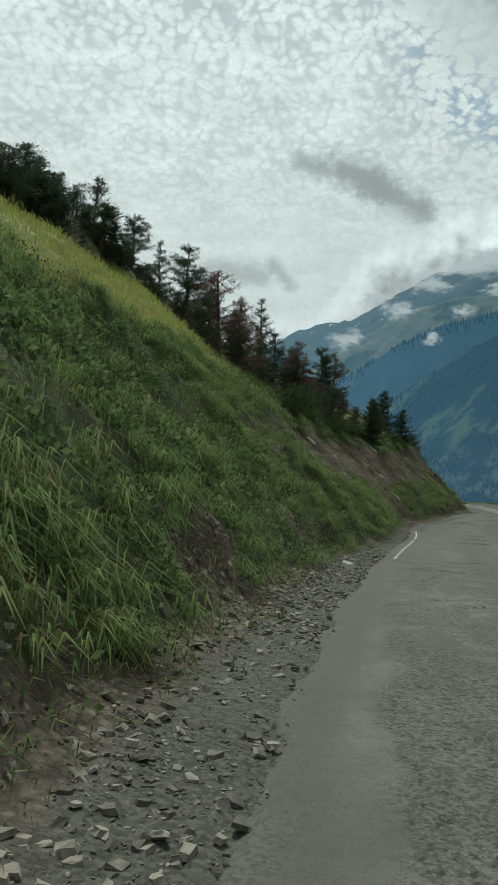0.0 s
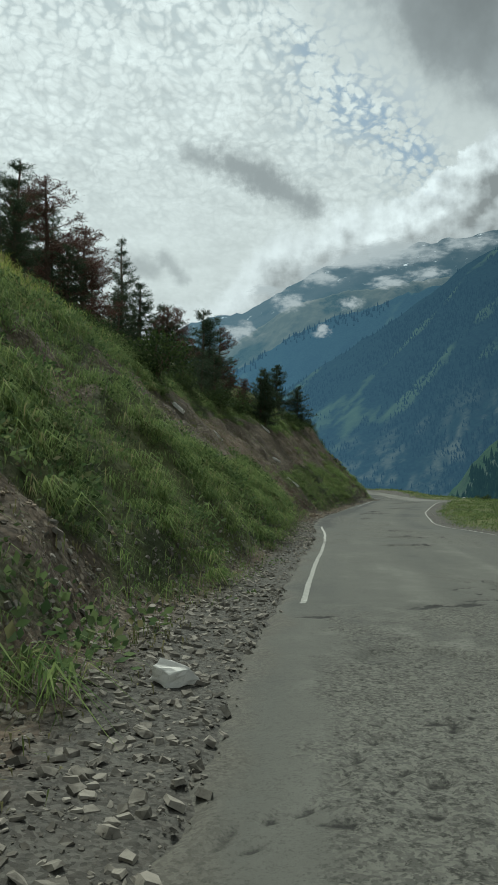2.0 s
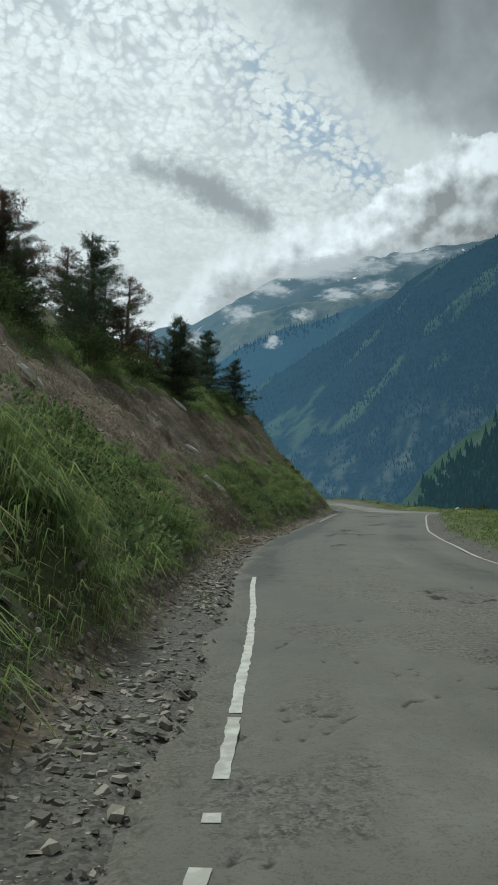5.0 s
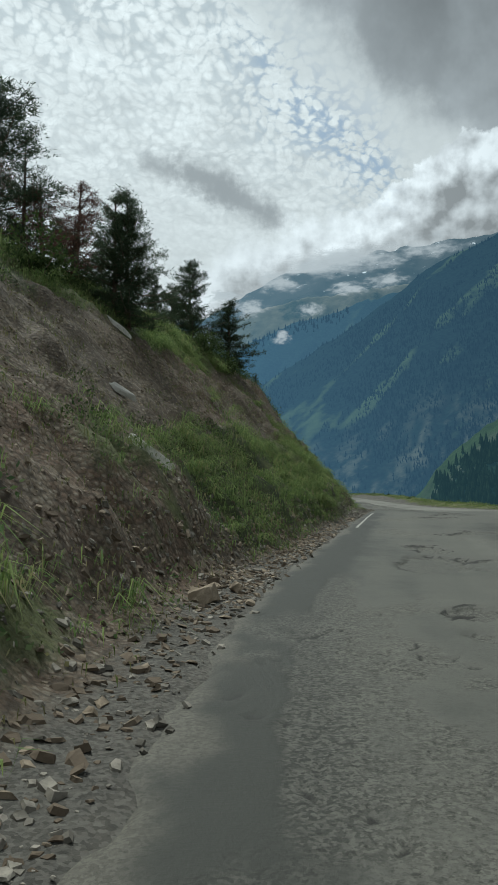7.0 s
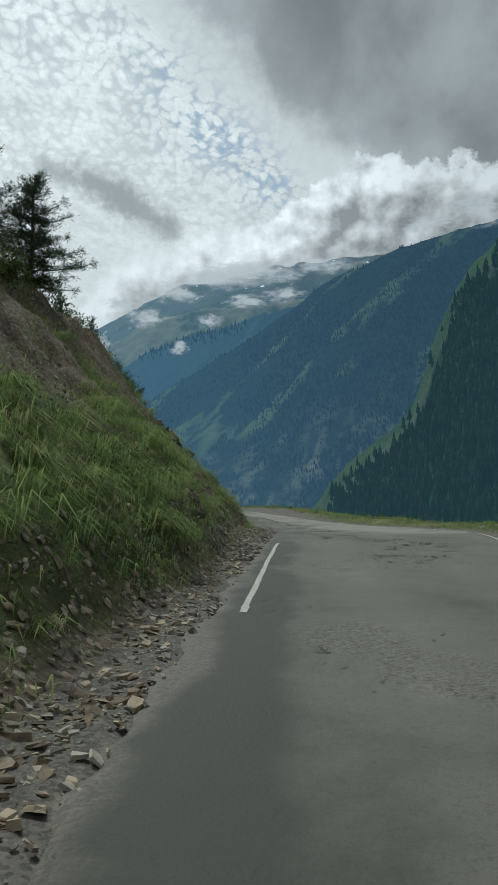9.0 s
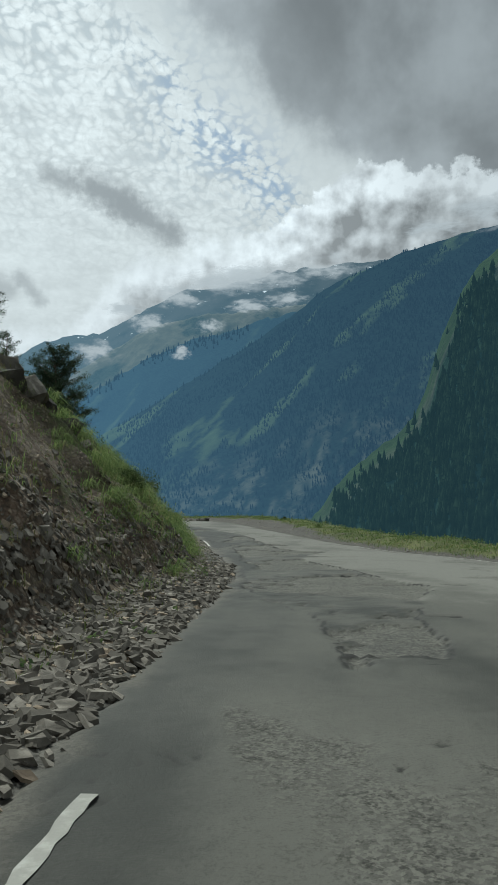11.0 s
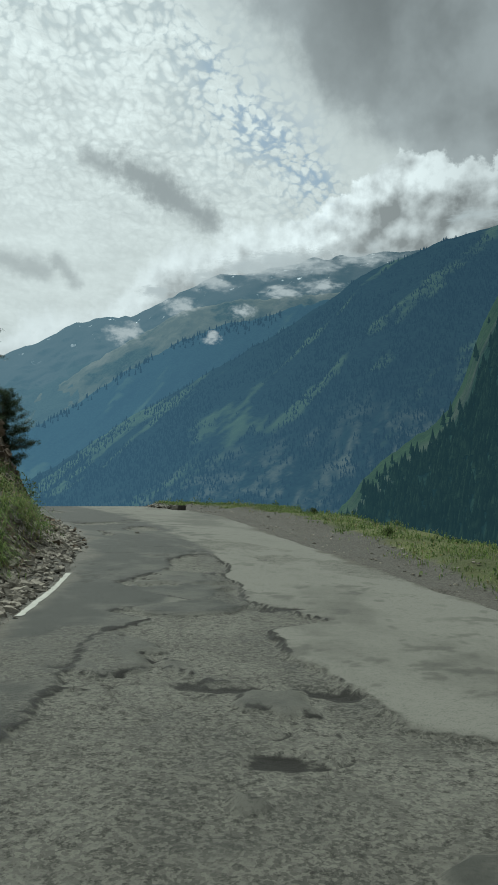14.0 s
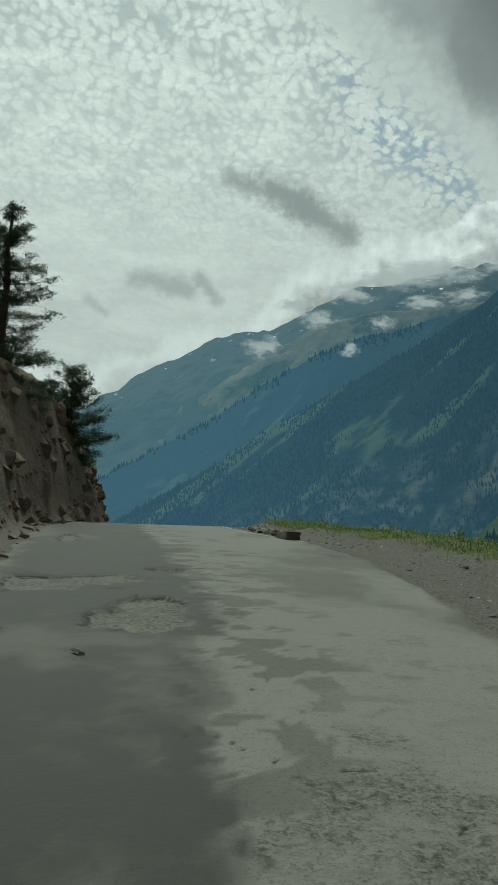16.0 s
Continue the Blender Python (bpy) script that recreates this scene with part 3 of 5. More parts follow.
# dark rims: crumbled edges, and shadow lines painted along the broken step
lip_shade = smooth(np.abs(pool), 0.085, 0.015) * smooth(fbm(RX * 0.8, RYY * 0.8, 59, 3), 0.34, 0.52)
lip_shade = np.maximum(lip_shade, smooth(np.abs(torn - 0.56), 0.012, 0.002) * smooth(pool, 0.0, 0.1) * smooth(patchy, 0.42, 0.55))
# single potholes (station, offset, half length, half width)
POTHOLES = [(20.4, -1.9, 0.7, 0.6), (26.4, -4.6, 1.1, 0.9), (36.8, -3.6, 1.0, 0.8), (41.5, -3.7, 1.3, 0.7), (47.0, -4.2, 1.3, 0.6), (60.5, -3.1, 0.6, 0.5), (59.0, -2.9, 0.5, 0.4),
            (66.3, -3.0, 1.6, 0.9), (69.5, -3.1, 1.3, 0.6), (75.0, -4.4, 1.5, 0.7), (84.5, -3.6, 1.4, 0.8), (88.0, -4.8, 1.8, 0.9), (91.0, -4.4, 1.6, 0.9), (135.2, -2.5, 1.3, 0.55), (137.6, -1.0, 1.0, 0.7), (138.4, -1.9, 0.5, 0.9), (139.6, -3.0, 0.3, 0.5), (147.0, -1.2, 2.0, 0.35), (133.0, -1.0, 0.9, 0.22)]
for hy, hu, hl, hw in POTHOLES:
    gone = 1 - np.sqrt(((RY - hy) / hl) ** 2 + ((RU - hu) / hw) ** 2) + 2.4 * ragged
    hole = np.maximum(hole, smooth(gone, 0.12, 0.24))
    lip_shade = np.maximum(lip_shade, smooth(np.abs(gone - 0.15), 0.16, 0.02) * smooth(patchy, 0.4, 0.5))
# cracks across the lanes (station, offset, station, offset)
CRACKS = [(22.7, -0.6, 24.6, -3.2), (20.2, -1.4, 20.6, -2.4), (24.9, -3.0, 25.4, -5.6), (59.0, -2.6, 59.2, -3.5), (60.5, -2.7, 60.6, -3.8), (95.0, -2.1, 98.4, -2.5), (96.9, -2.6, 96.6, -4.2),
          (104.3, -2.4, 104.5, -4.6), (101.9, -3.4, 101.6, -5.4), (112.9, -1.6, 112.6, -4.6), (112.6, -4.2, 112.0, -6.0), (109.2, -2.4, 108.4, -3.9), (115.6, -2.6, 115.0, -5.2), (106.4, -0.5, 106.0, -1.7),
          (138.7, -0.2, 140.0, -3.8), (136.7, -0.6, 137.2, -2.2), (117.5, -1.2, 117.0, -3.6), (121.5, -1.7, 121.0, -4.0)]
split = 0 * RY
for y0, u0, y1, u1 in CRACKS:
    l2 = (y1 - y0) ** 2 + (u1 - u0) ** 2
    k = np.clip(((RY - y0) * (y1 - y0) + (RU - u0) * (u1 - u0)) / l2, 0, 1)
    off = np.hypot(RY - y0 - k * (y1 - y0) + 1.1 * ragged, RU - u0 - k * (u1 - u0) + 0.7 * ragged)
    split = np.maximum(split, smooth(off, 0.18, 0.05) * smooth(patchy, 0.34, 0.46))
web = fbm(RX * 0.5, RYY * 0.5, 63, 5, 0.6)
split = np.maximum(split, smooth(np.abs(web - 0.5), 0.010, 0.002) * smooth(broad, 0.54, 0.62) * 0.8)
# how pale the surface has worn: dark bitumen, grey, bleached
lane = fbm(RU * 0.9, RY * 0.035, 73, 5, 0.6)
tone = 0.42 + 0.5 * (broad - 0.5) + 0.7 * (lane - 0.5) + 0.5 * (patchy - 0.5)
tone = tone - 0.38 * smooth(np.abs(RU + 0.75 + 0.5 * (lane - 0.5)), 0.8, 0.2) * smooth(RY, 46, 54) * (1 - smooth(RY, 88, 95))
tone = tone + 0.12 * smooth(RY, 46, 30)
side = np.interp(RY, *np.array(DARK_SIDE).T) + 0.8 * (fbm(RX * 0.5, RYY * 0.25, 79, 4, 0.6) - 0.5)
far_part = smooth(RY, 96, 103)
shift = np.where(RY < 128, smooth(RU - side, -0.12, 0.12), smooth(RU - side + 0.8 * ragged, -0.3, 0.2))
tone = tone * (1 - far_part) + far_part * (0.92 + 0.8 * (broad - 0.5) + 0.9 * (patchy - 0.5) - shift * (0.84 + 0.3 * (broad - 0.5)))
crumbs = fbm(RX * 2.6, RYY * 3.0, 97, 4, 0.65)
flecks = smooth(crumbs, 0.53, 0.57) * smooth(side - RU, 2.6, 0.1) * smooth(RU - side, 0.5, -0.1) * smooth(RY, 126, 131)
flecks = np.maximum(flecks, 0.6 * smooth(crumbs, 0.60, 0.64) * smooth(fbm(RX * 0.35, RYY * 0.3, 93, 3), 0.52, 0.64) * smooth(RY, 96, 103))
tone = tone - 0.55 * flecks
tone = tone + far_part * shift * (0.55 * (crumbs - 0.5) + 0.4 * (patchy - 0.5))
bare = smooth(pool, 0.0, 0.06)
tone = tone * (1 - bare) + bare * (0.34 + 0.6 * (patchy - 0.5) + 0.8 * (crumbs - 0.5))
inside = np.minimum(hole, smooth(RY, 90, 96))
tone = tone * (1 - inside) + inside * (0.66 + 0.8 * (patchy - 0.5) + 0.9 * (lane - 0.5) + 1.1 * (crumbs - 0.5) + 0.25 * smooth(RY, 112, 122))
crumble = smooth(RU - scar, -0.06, 0.04) * smooth(RU - scar + 0.5 * ragged, 0.55, 0.30) * smooth(RY, 113, 116) * smooth(RY, 128.4, 127.6)
tone = tone - 0.42 * crumble
coarse = smooth(RY, 25.5, 22.8) * smooth(RV, 0.06, 0.16)
strip = smooth(np.abs(RU + 1.25 + 0.3 * (fbm(RY * 0.4, RY * 0, 98, 3) - 0.5)), 0.5, 0.15) * smooth(np.abs(RY - 59), 8, 3)
wear = np.maximum(0.6 * smooth(broad + 0.5 * (patchy - 0.5), 0.62, 0.74), 0.7 * hole)
wear = np.maximum(wear, coarse * (0.55 + 0.45 * smooth(patchy, 0.40, 0.55)))
wear = np.maximum(wear, np.maximum(0.9 * strip, crumble))
wear = np.maximum(wear, (0.22 + 0.5 * (patchy - 0.5)) * far_part * shift)
tone = tone - 0.12 * strip + coarse * 1.2 * (crumbs - 0.5) + 0.10 * coarse
dents = fbm(RX * 5, RYY * 4, 83, 4, 0.65) - 0.5
sag = fbm(RX * 0.25, RYY * 0.25, 71, 3) - 0.5
RZ = level(RY, RU) + 0.03 * sag + 0.010 * (fbm(RX * 3, RYY * 3, 81, 3) - 0.5) - hole * (0.05 + 0.02 * ragged) - 0.04 * split
RZ = RZ + wear * (0.045 + 0.02 * coarse) * dents
RZ = RZ - 0.07 * smooth(RV, 0.03, 0.0) - 0.06 * smooth(RV, 0.97, 1.0)
dusty = np.maximum(smooth(-RU + 0.9 * ragged, 0.75, 0.0), smooth(RU + RW + 0.9 * ragged, 0.6, 0.0))
dusty = np.maximum(dusty, 0.12 * (1 - far_part) * smooth(fbm(RX * 0.1, RYY * 0.1, 91, 3), 0.45, 0.65))
road = sheet("road", RX, RYY, RZ, ASPHALT, {"wear": wear, "dust": dusty, "tone": np.clip(tone, 0, 1), "crack_shade": np.maximum(split, lip_shade * 0.9)})
tagged(road, "worn grey asphalt mountain road with potholes and peeled patches", "road", kind="structure")


def edge_line(y0, y1, inset, seed, from_right=False):
    """A painted edge line, chipped at its sides and broken where it has worn away."""
    rng_ = np.random.default_rng(seed)
    y = np.arange(y0, y1, 0.11)
    mid = -inset + 0 * y if not from_right else -(table(WIDTH, y) - inset)
    half = 0.046 + 0.012 * (fbm(y * 3, y * 0, seed, 3) - 0.5)
    rows = []
    for k in (-1, 1):
        u = mid + k * half + rng_.normal(0, 0.006, len(y)) + 0.05 * (fbm(y * 0.5, y * 0, seed + 5, 2) - 0.5)
        x, yy = plan(y, u)
        z = level(y, u) + 0.03 * (fbm(x * 0.25, yy * 0.25, 71, 3) - 0.5) + 0.010 * (fbm(x * 3, yy * 3, 81, 3) - 0.5) + 0.006
        rows.append(np.stack([x, yy, z], -1))
    verts = np.stack(rows, 1).reshape(-1, 3)
    a = np.arange(len(y) - 1) * 2
    faces = np.stack([a, a + 1, a + 3, a + 2], -1)
    worn = fbm(y * 1.1, y * 0, seed + 9, 4, 0.65)[:-1]
    return mesh_of("edge_line", verts, faces[(worn < 0.86 - 0.16 * smooth(np.abs(y[:-1] - 37), 5, 2)) & (rng_.random(len(a)) > 0.012)], LINE)


for a, b, c, s, r in ((24, 50, 0.56, 1, False), (77.5, 90, 0.6, 2, False), (120, 124, 0.18, 3, False), (44, 119.5, 0.2, 4, True), (147, 160, 0.25, 5, True)):
    ob = new("edge_line", edge_line(a, b, c, s, r))
    tagged(ob, "chipped white painted line along the road edge", "road marking", kind="structure")


# ---------------------------------------------------------------- mountains across the valley
def mountain(name, label, skyline, ridge_far, foot_far, foot_z, seed, mat, lean=0.5, rough=1.0, columns=260, rows=90, bright=0.0):
    sk = np.array(skyline, float)
    az = np.linspace(sk[0, 0], sk[-1, 0], columns)
    el = np.interp(az, sk[:, 0], sk[:, 1])
    el = np.convolve(np.pad(el, 3, "edge"), np.ones(7) / 7, "valid")
    v = np.linspace(0, 1, rows) ** 0.85
    A, V = np.meshgrid(az, v, indexing="ij")
    E = np.meshgrid(el, v, indexing="ij")[0]
    jag = (fbm(A * 0.9, A * 0, seed, 6, 0.62) - 0.5) * 0.75 * rough
    top = ridge_far * np.tan(np.radians(E + jag)) + 1.5
    far = ridge_far * (1 + 0.0 * A)
    R = foot_far + (far - foot_far) * V
    Z = foot_z + (top - foot_z) * V
    drop = E + jag - np.degrees(np.arctan2(Z - 1.5, R))
    s = A * 0.017 * ridge_far / 100
    spurs = 1 - np.abs(2 * fbm(s * 0.30 - lean * V * 3.4, V * 1.1 + s * 0.12, seed + 3, 5, 0.5) - 1) * 2.2
    gully = 1 - np.abs(2 * fbm(s * 0.9 - lean * V * 6, V * 3.2 + s * 0.3, seed + 8, 5, 0.6) - 1) * 2
    crag = 1 - np.abs(2 * fbm(s * 2.2 - lean * V * 8, V * 9 + s * 0.5, seed + 15, 5, 0.6) - 1) * 2
    bulge = (spurs * 0.034 + gully * 0.024 + crag * 0.011 * max(0.25, rough - 0.7) * 2.5) * ridge_far * rough * V * (1 - V) ** 0.6 * 1.6
    R2 = R - bulge
    x, y = 20 + R2 * np.sin(np.radians(A)), 70 + R2 * np.cos(np.radians(A))
    # a back slope closes it behind the ridge
    bx, by = 20 + (far[:, -1] + 500) * np.sin(np.radians(az)), 70 + (far[:, -1] + 500) * np.cos(np.radians(az))
    x, y = np.c_[x, bx], np.c_[y, by]
    Z = np.c_[Z, np.full(columns, foot_z)]
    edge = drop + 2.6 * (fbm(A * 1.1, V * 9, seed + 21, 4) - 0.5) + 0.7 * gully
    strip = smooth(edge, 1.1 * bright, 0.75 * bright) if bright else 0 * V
    zero = np.zeros(columns)
    ob = sheet(name, x, y, Z, mat, {"rise": np.c_[V, zero], "spur": np.c_[smooth(spurs, 0.55, 1.0) * smooth(gully, -0.6, 0.8), zero], "lane": np.c_[strip, zero],
                                "scar": np.c_[smooth(gully, 0.35, 0.85) * smooth(edge, 0.3 * bright, 0.9 * bright) if bright else smooth(crag, 0.35, 0.8) * smooth(gully, -0.1, 0.6), zero]}, flip=False)
    tagged(ob, label, "mountain", kind="structure")
    return np.stack([x[:, :-1], y[:, :-1], Z[:, :-1], drop], -1)


# the fourth colour of each is haze put in as emission, stronger farther off
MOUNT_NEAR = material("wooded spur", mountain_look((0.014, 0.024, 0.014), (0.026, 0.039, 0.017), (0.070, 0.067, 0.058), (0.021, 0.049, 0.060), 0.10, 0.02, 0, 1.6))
MOUNT_MID = material("haze-blue wooded slope", mountain_look((0.0045, 0.0095, 0.0075), (0.046, 0.068, 0.030), (0.085, 0.088, 0.066), (0.037, 0.075, 0.113), 0.15, -0.02, 0, 1.4, 0.45, 0.75))
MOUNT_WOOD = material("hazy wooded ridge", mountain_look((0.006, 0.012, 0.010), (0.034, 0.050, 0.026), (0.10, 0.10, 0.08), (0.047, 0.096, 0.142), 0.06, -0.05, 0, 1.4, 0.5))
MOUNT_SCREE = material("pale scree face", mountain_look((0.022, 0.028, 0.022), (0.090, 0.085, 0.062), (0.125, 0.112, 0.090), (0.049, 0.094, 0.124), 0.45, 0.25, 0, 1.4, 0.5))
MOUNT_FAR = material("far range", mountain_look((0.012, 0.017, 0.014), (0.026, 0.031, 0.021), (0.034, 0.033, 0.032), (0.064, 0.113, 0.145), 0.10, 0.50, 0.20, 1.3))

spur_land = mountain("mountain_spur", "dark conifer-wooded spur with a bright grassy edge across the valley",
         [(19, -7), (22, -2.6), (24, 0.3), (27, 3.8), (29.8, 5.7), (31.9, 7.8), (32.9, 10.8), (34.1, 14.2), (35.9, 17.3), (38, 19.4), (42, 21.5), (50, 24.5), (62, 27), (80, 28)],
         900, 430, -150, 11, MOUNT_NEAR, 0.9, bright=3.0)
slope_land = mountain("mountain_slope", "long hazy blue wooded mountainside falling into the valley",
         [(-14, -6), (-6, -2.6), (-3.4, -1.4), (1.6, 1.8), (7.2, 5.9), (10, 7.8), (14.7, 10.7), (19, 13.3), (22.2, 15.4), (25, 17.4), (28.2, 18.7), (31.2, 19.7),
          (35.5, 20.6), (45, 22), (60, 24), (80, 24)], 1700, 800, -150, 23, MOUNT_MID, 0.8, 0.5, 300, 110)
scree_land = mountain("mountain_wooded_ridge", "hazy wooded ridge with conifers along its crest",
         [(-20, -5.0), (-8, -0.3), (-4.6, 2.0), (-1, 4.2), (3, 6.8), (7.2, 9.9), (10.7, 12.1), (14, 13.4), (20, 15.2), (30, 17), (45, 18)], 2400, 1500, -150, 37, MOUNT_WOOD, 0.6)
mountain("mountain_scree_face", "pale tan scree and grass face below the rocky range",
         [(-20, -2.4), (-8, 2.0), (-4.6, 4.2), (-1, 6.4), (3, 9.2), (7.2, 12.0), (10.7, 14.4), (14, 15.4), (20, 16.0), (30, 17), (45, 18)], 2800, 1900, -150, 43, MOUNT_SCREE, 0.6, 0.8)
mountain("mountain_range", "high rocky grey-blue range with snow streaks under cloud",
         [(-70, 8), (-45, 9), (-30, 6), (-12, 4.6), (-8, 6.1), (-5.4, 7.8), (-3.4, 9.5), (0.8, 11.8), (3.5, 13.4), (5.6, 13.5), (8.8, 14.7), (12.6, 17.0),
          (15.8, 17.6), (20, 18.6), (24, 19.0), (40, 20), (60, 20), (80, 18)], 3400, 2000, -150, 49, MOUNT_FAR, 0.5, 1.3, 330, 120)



def far_wood(name, land, seed, count, v0, v1, a0, a1, tall, mat, label, edge=1.0, below=-9.0):
    """Conifers on a far slope: tapered, ragged spires."""
    rng = np.random.default_rng(seed)
    n, m = land.shape[:2]
    i, j = rng.uniform(a0, a1, count) * (n - 2), (v0 + (v1 - v0) * rng.random(count) ** edge) * (m - 2)
    ok = fbm(i * 0.11, j * 0.08, seed, 3) + rng.normal(0, 0.07, count) > 0.40
    i, j = i[ok], j[ok]
    a, b = i.astype(int), j.astype(int)
    fi, fj = (i - a)[:, None], (j - b)[:, None]
    p = (land[a, b] * (1 - fi) + land[a + 1, b] * fi) * (1 - fj) + (land[a, b + 1] * (1 - fi) + land[a + 1, b + 1] * fi) * fj
    p = p[p[:, 3] > below + 1.1 * rng.normal(0, 0.6, len(p))][:, :3]
    h = tall * rng.uniform(0.55, 1.3, len(p))[:, None]
    rings = []
    for f, r in ((-0.1, 0.13), (0.05, 0.21), (0.4, 0.14), (0.4, 0.10)):
        t = rng.uniform(0, 6.28, (len(p), 1)) + np.arange(5)[None] * 2 * math.pi / 5
        rr = r * h * rng.uniform(0.75, 1.2, (len(p), 5))
        rings.append(np.stack([p[:, :1] + np.cos(t) * rr, p[:, 1:2] + np.sin(t) * rr, np.repeat(p[:, 2:] + h * f, 5, 1)], -1))
    tip = p + np.c_[np.zeros((len(p), 2)), h[:, 0]]
    v = np.concatenate([rings[1].reshape(-1, 3), rings[2].reshape(-1, 3), rings[3].reshape(-1, 3), tip, p + np.c_[np.zeros((len(p), 2)), h[:, 0] * 0.72]])
    k = len(p)
    base = np.arange(k)[:, None] * 5 + np.arange(5)[None]
    nxt = np.arange(k)[:, None] * 5 + (np.arange(5)[None] + 1) % 5
    mid = np.repeat(np.arange(k)[:, None] + 16 * k, 5, 1)
    top = np.repeat(np.arange(k)[:, None] + 15 * k, 5, 1)
    f = np.concatenate([np.stack([base, nxt, mid], -1).reshape(-1, 3), np.stack([base + 5 * k, nxt + 5 * k, top], -1).reshape(-1, 3)])
    tagged(new(name, mesh_of(name, v, f, mat)), label, "forest", kind="stuff")


# these conifers carry painted haze as emission too, bluer on the farther slopes
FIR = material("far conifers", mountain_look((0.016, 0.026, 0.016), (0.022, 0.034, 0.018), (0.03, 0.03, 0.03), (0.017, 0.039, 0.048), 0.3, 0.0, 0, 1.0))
FIR_BLUE_HAZE = material("hazy conifers", mountain_look((0.003, 0.006, 0.005), (0.005, 0.010, 0.007), (0.010, 0.010, 0.010), (0.033, 0.069, 0.106), 0.3, 0.0, 0, 1.0))
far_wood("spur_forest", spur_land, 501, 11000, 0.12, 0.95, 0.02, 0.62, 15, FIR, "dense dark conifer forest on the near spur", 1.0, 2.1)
far_wood("slope_forest", slope_land, 502, 26000, 0.10, 0.96, 0.05, 0.62, 6.5, FIR_BLUE_HAZE, "hazy conifer forest on the far mountainside")
far_wood("ridge_trees", slope_land, 503, 240, 0.985, 1.0, 0.10, 0.50, 9, FIR_BLUE_HAZE, "lone conifers along the mountain's skyline")
far_wood("scree_trees", scree_land, 504, 500, 0.9, 1.0, 0.15, 0.6, 15, FIR_BLUE_HAZE, "conifers along the crest of the wooded ridge", 0.5)


# ---------------------------------------------------------------- shreds of cloud on the far range
def cloud_look(g, bsdf):
    tc = g.node("TexCoord").outputs["Object"]
    sep = g.node("SeparateXYZ", {0: tc})
    r = g.math("SQRT", g.add(g.mul(sep.outputs[0], sep.outputs[0]), g.mul(sep.outputs[2], sep.outputs[2])))
    pick = g.mul(g.node("ObjectInfo").outputs["Random"], 60.0)
    w = g.node("VectorMath", {0: tc, 1: g.combine(pick, pick, 0.0)}, operation="ADD").outputs[0]
    n = g.noise(w, 1.6, 7.0, 0.62)
    a = g.step(g.add(g.sub(1.0, r), g.mul(g.sub(n, 0.5), 2.6)), 0.15, 1.0)
    a = g.mul(a, g.step(r, 1.0, 0.7))
    # emission stands in for the daylight that whitens the shreds
    glow = g.node("Emission", {"Color": (0.60, 0.625, 0.64, 1), "Strength": 0.78})
    clear = g.node("BsdfTransparent")
    mix = g.node("MixShader", {0: g.mul(a, 0.88), 1: clear.outputs[0], 2: glow.outputs[0]})
    out = [n for n in g.tree.nodes if n.type == "OUTPUT_MATERIAL"][0]
    g.link(mix.outputs[0], out.inputs[0])


CLOUD = material("thin cloud", cloud_look)


def cloud(az, el, far, wide, tall):
    """A thin bank of mist: a shallow curved veil, its edge eaten away."""
    n = 13
    a, b = np.meshgrid(np.linspace(-1, 1, n), np.linspace(-1, 1, n), indexing="ij")
    me = mesh_of("cloud", np.stack([a, 0.25 * (a * a + b * b), b], -1).reshape(-1, 3), grid_faces(n, n), CLOUD, None, True)
    ob = new("cloud", me)
    c = Vector((20 + far * math.sin(radians(az)), 70 + far * math.cos(radians(az)), 1.5 + far * math.tan(radians(el))))
    ob.matrix_basis = Matrix.Translation(c) @ Matrix.Rotation(-radians(az), 4, "Z") @ Matrix.Diagonal((wide * far * 0.0175, 60, tall * far * 0.0175, 1))
    ob.visible_shadow = False
    tagged(ob, "small white shred of cloud against the far range", "cloud", "clouds on the range")


for args in ((6.6, 12.6, 2300, 2.2, 1.3), (11.0, 14.9, 2300, 2.0, 1.2), (15.8, 14.6, 2250, 1.6, 1.1), (13.6, 12.7, 2250, 1.2, 0.8), (18.9, 16.3, 2200, 2.2, 0.8), (22.0, 16.8, 2200, 2.2, 0.9),
             (13.2, 16.9, 2300, 2.8, 1.2), (16.5, 17.9, 2300, 4.4, 1.7), (20.5, 18.6, 2300, 4.4, 1.7), (25.0, 19.0, 2300, 4.4, 1.7), (18.5, 18.4, 2250, 4.4, 1.4), (9.0, 15.8, 2300, 2.2, 0.8), (33.5, 21.3, 1600, 3.5, 1.0), (37.5, 22.0, 1600, 4.0, 1.8)):
    cloud(*args)
# ---------------------------------------------------------------- trees
def ground_point(y, u):
    x, yy = plan(np.array(float(y)), np.array(float(u)))
    return float(x), float(yy), float(height(np.array(float(y)), np.array(float(u))))


def tube(points, radii, sides):
    """Tapered round limb through points: corners and triangles."""
    pts, n = np.array(points, float), len(points)
    d = np.gradient(pts, axis=0)
    d /= np.linalg.norm(d, axis=1, keepdims=True) + 1e-9
    a = np.cross(d, (0.31, 0.17, 0.93) if abs(d[0][2]) < 0.9 else (1.0, 0.0, 0.0))
    a /= np.linalg.norm(a, axis=1, keepdims=True) + 1e-9
    b = np.cross(d, a)
    ang = np.linspace(0, 2 * math.pi, sides, endpoint=False)
    ring = pts[:, None] + np.array(radii)[:, None, None] * (np.cos(ang)[None, :, None] * a[:, None] + np.sin(ang)[None, :, None] * b[:, None])
    f = []
    for i in range(n - 1):
        for j in range(sides):
            k = (j + 1) % sides
            p, q, r, s = i * sides + j, i * sides + k, (i + 1) * sides + k, (i + 1) * sides + j
            f += [(p, q, r), (p, r, s)]
    return ring.reshape(-1, 3), np.array(f)


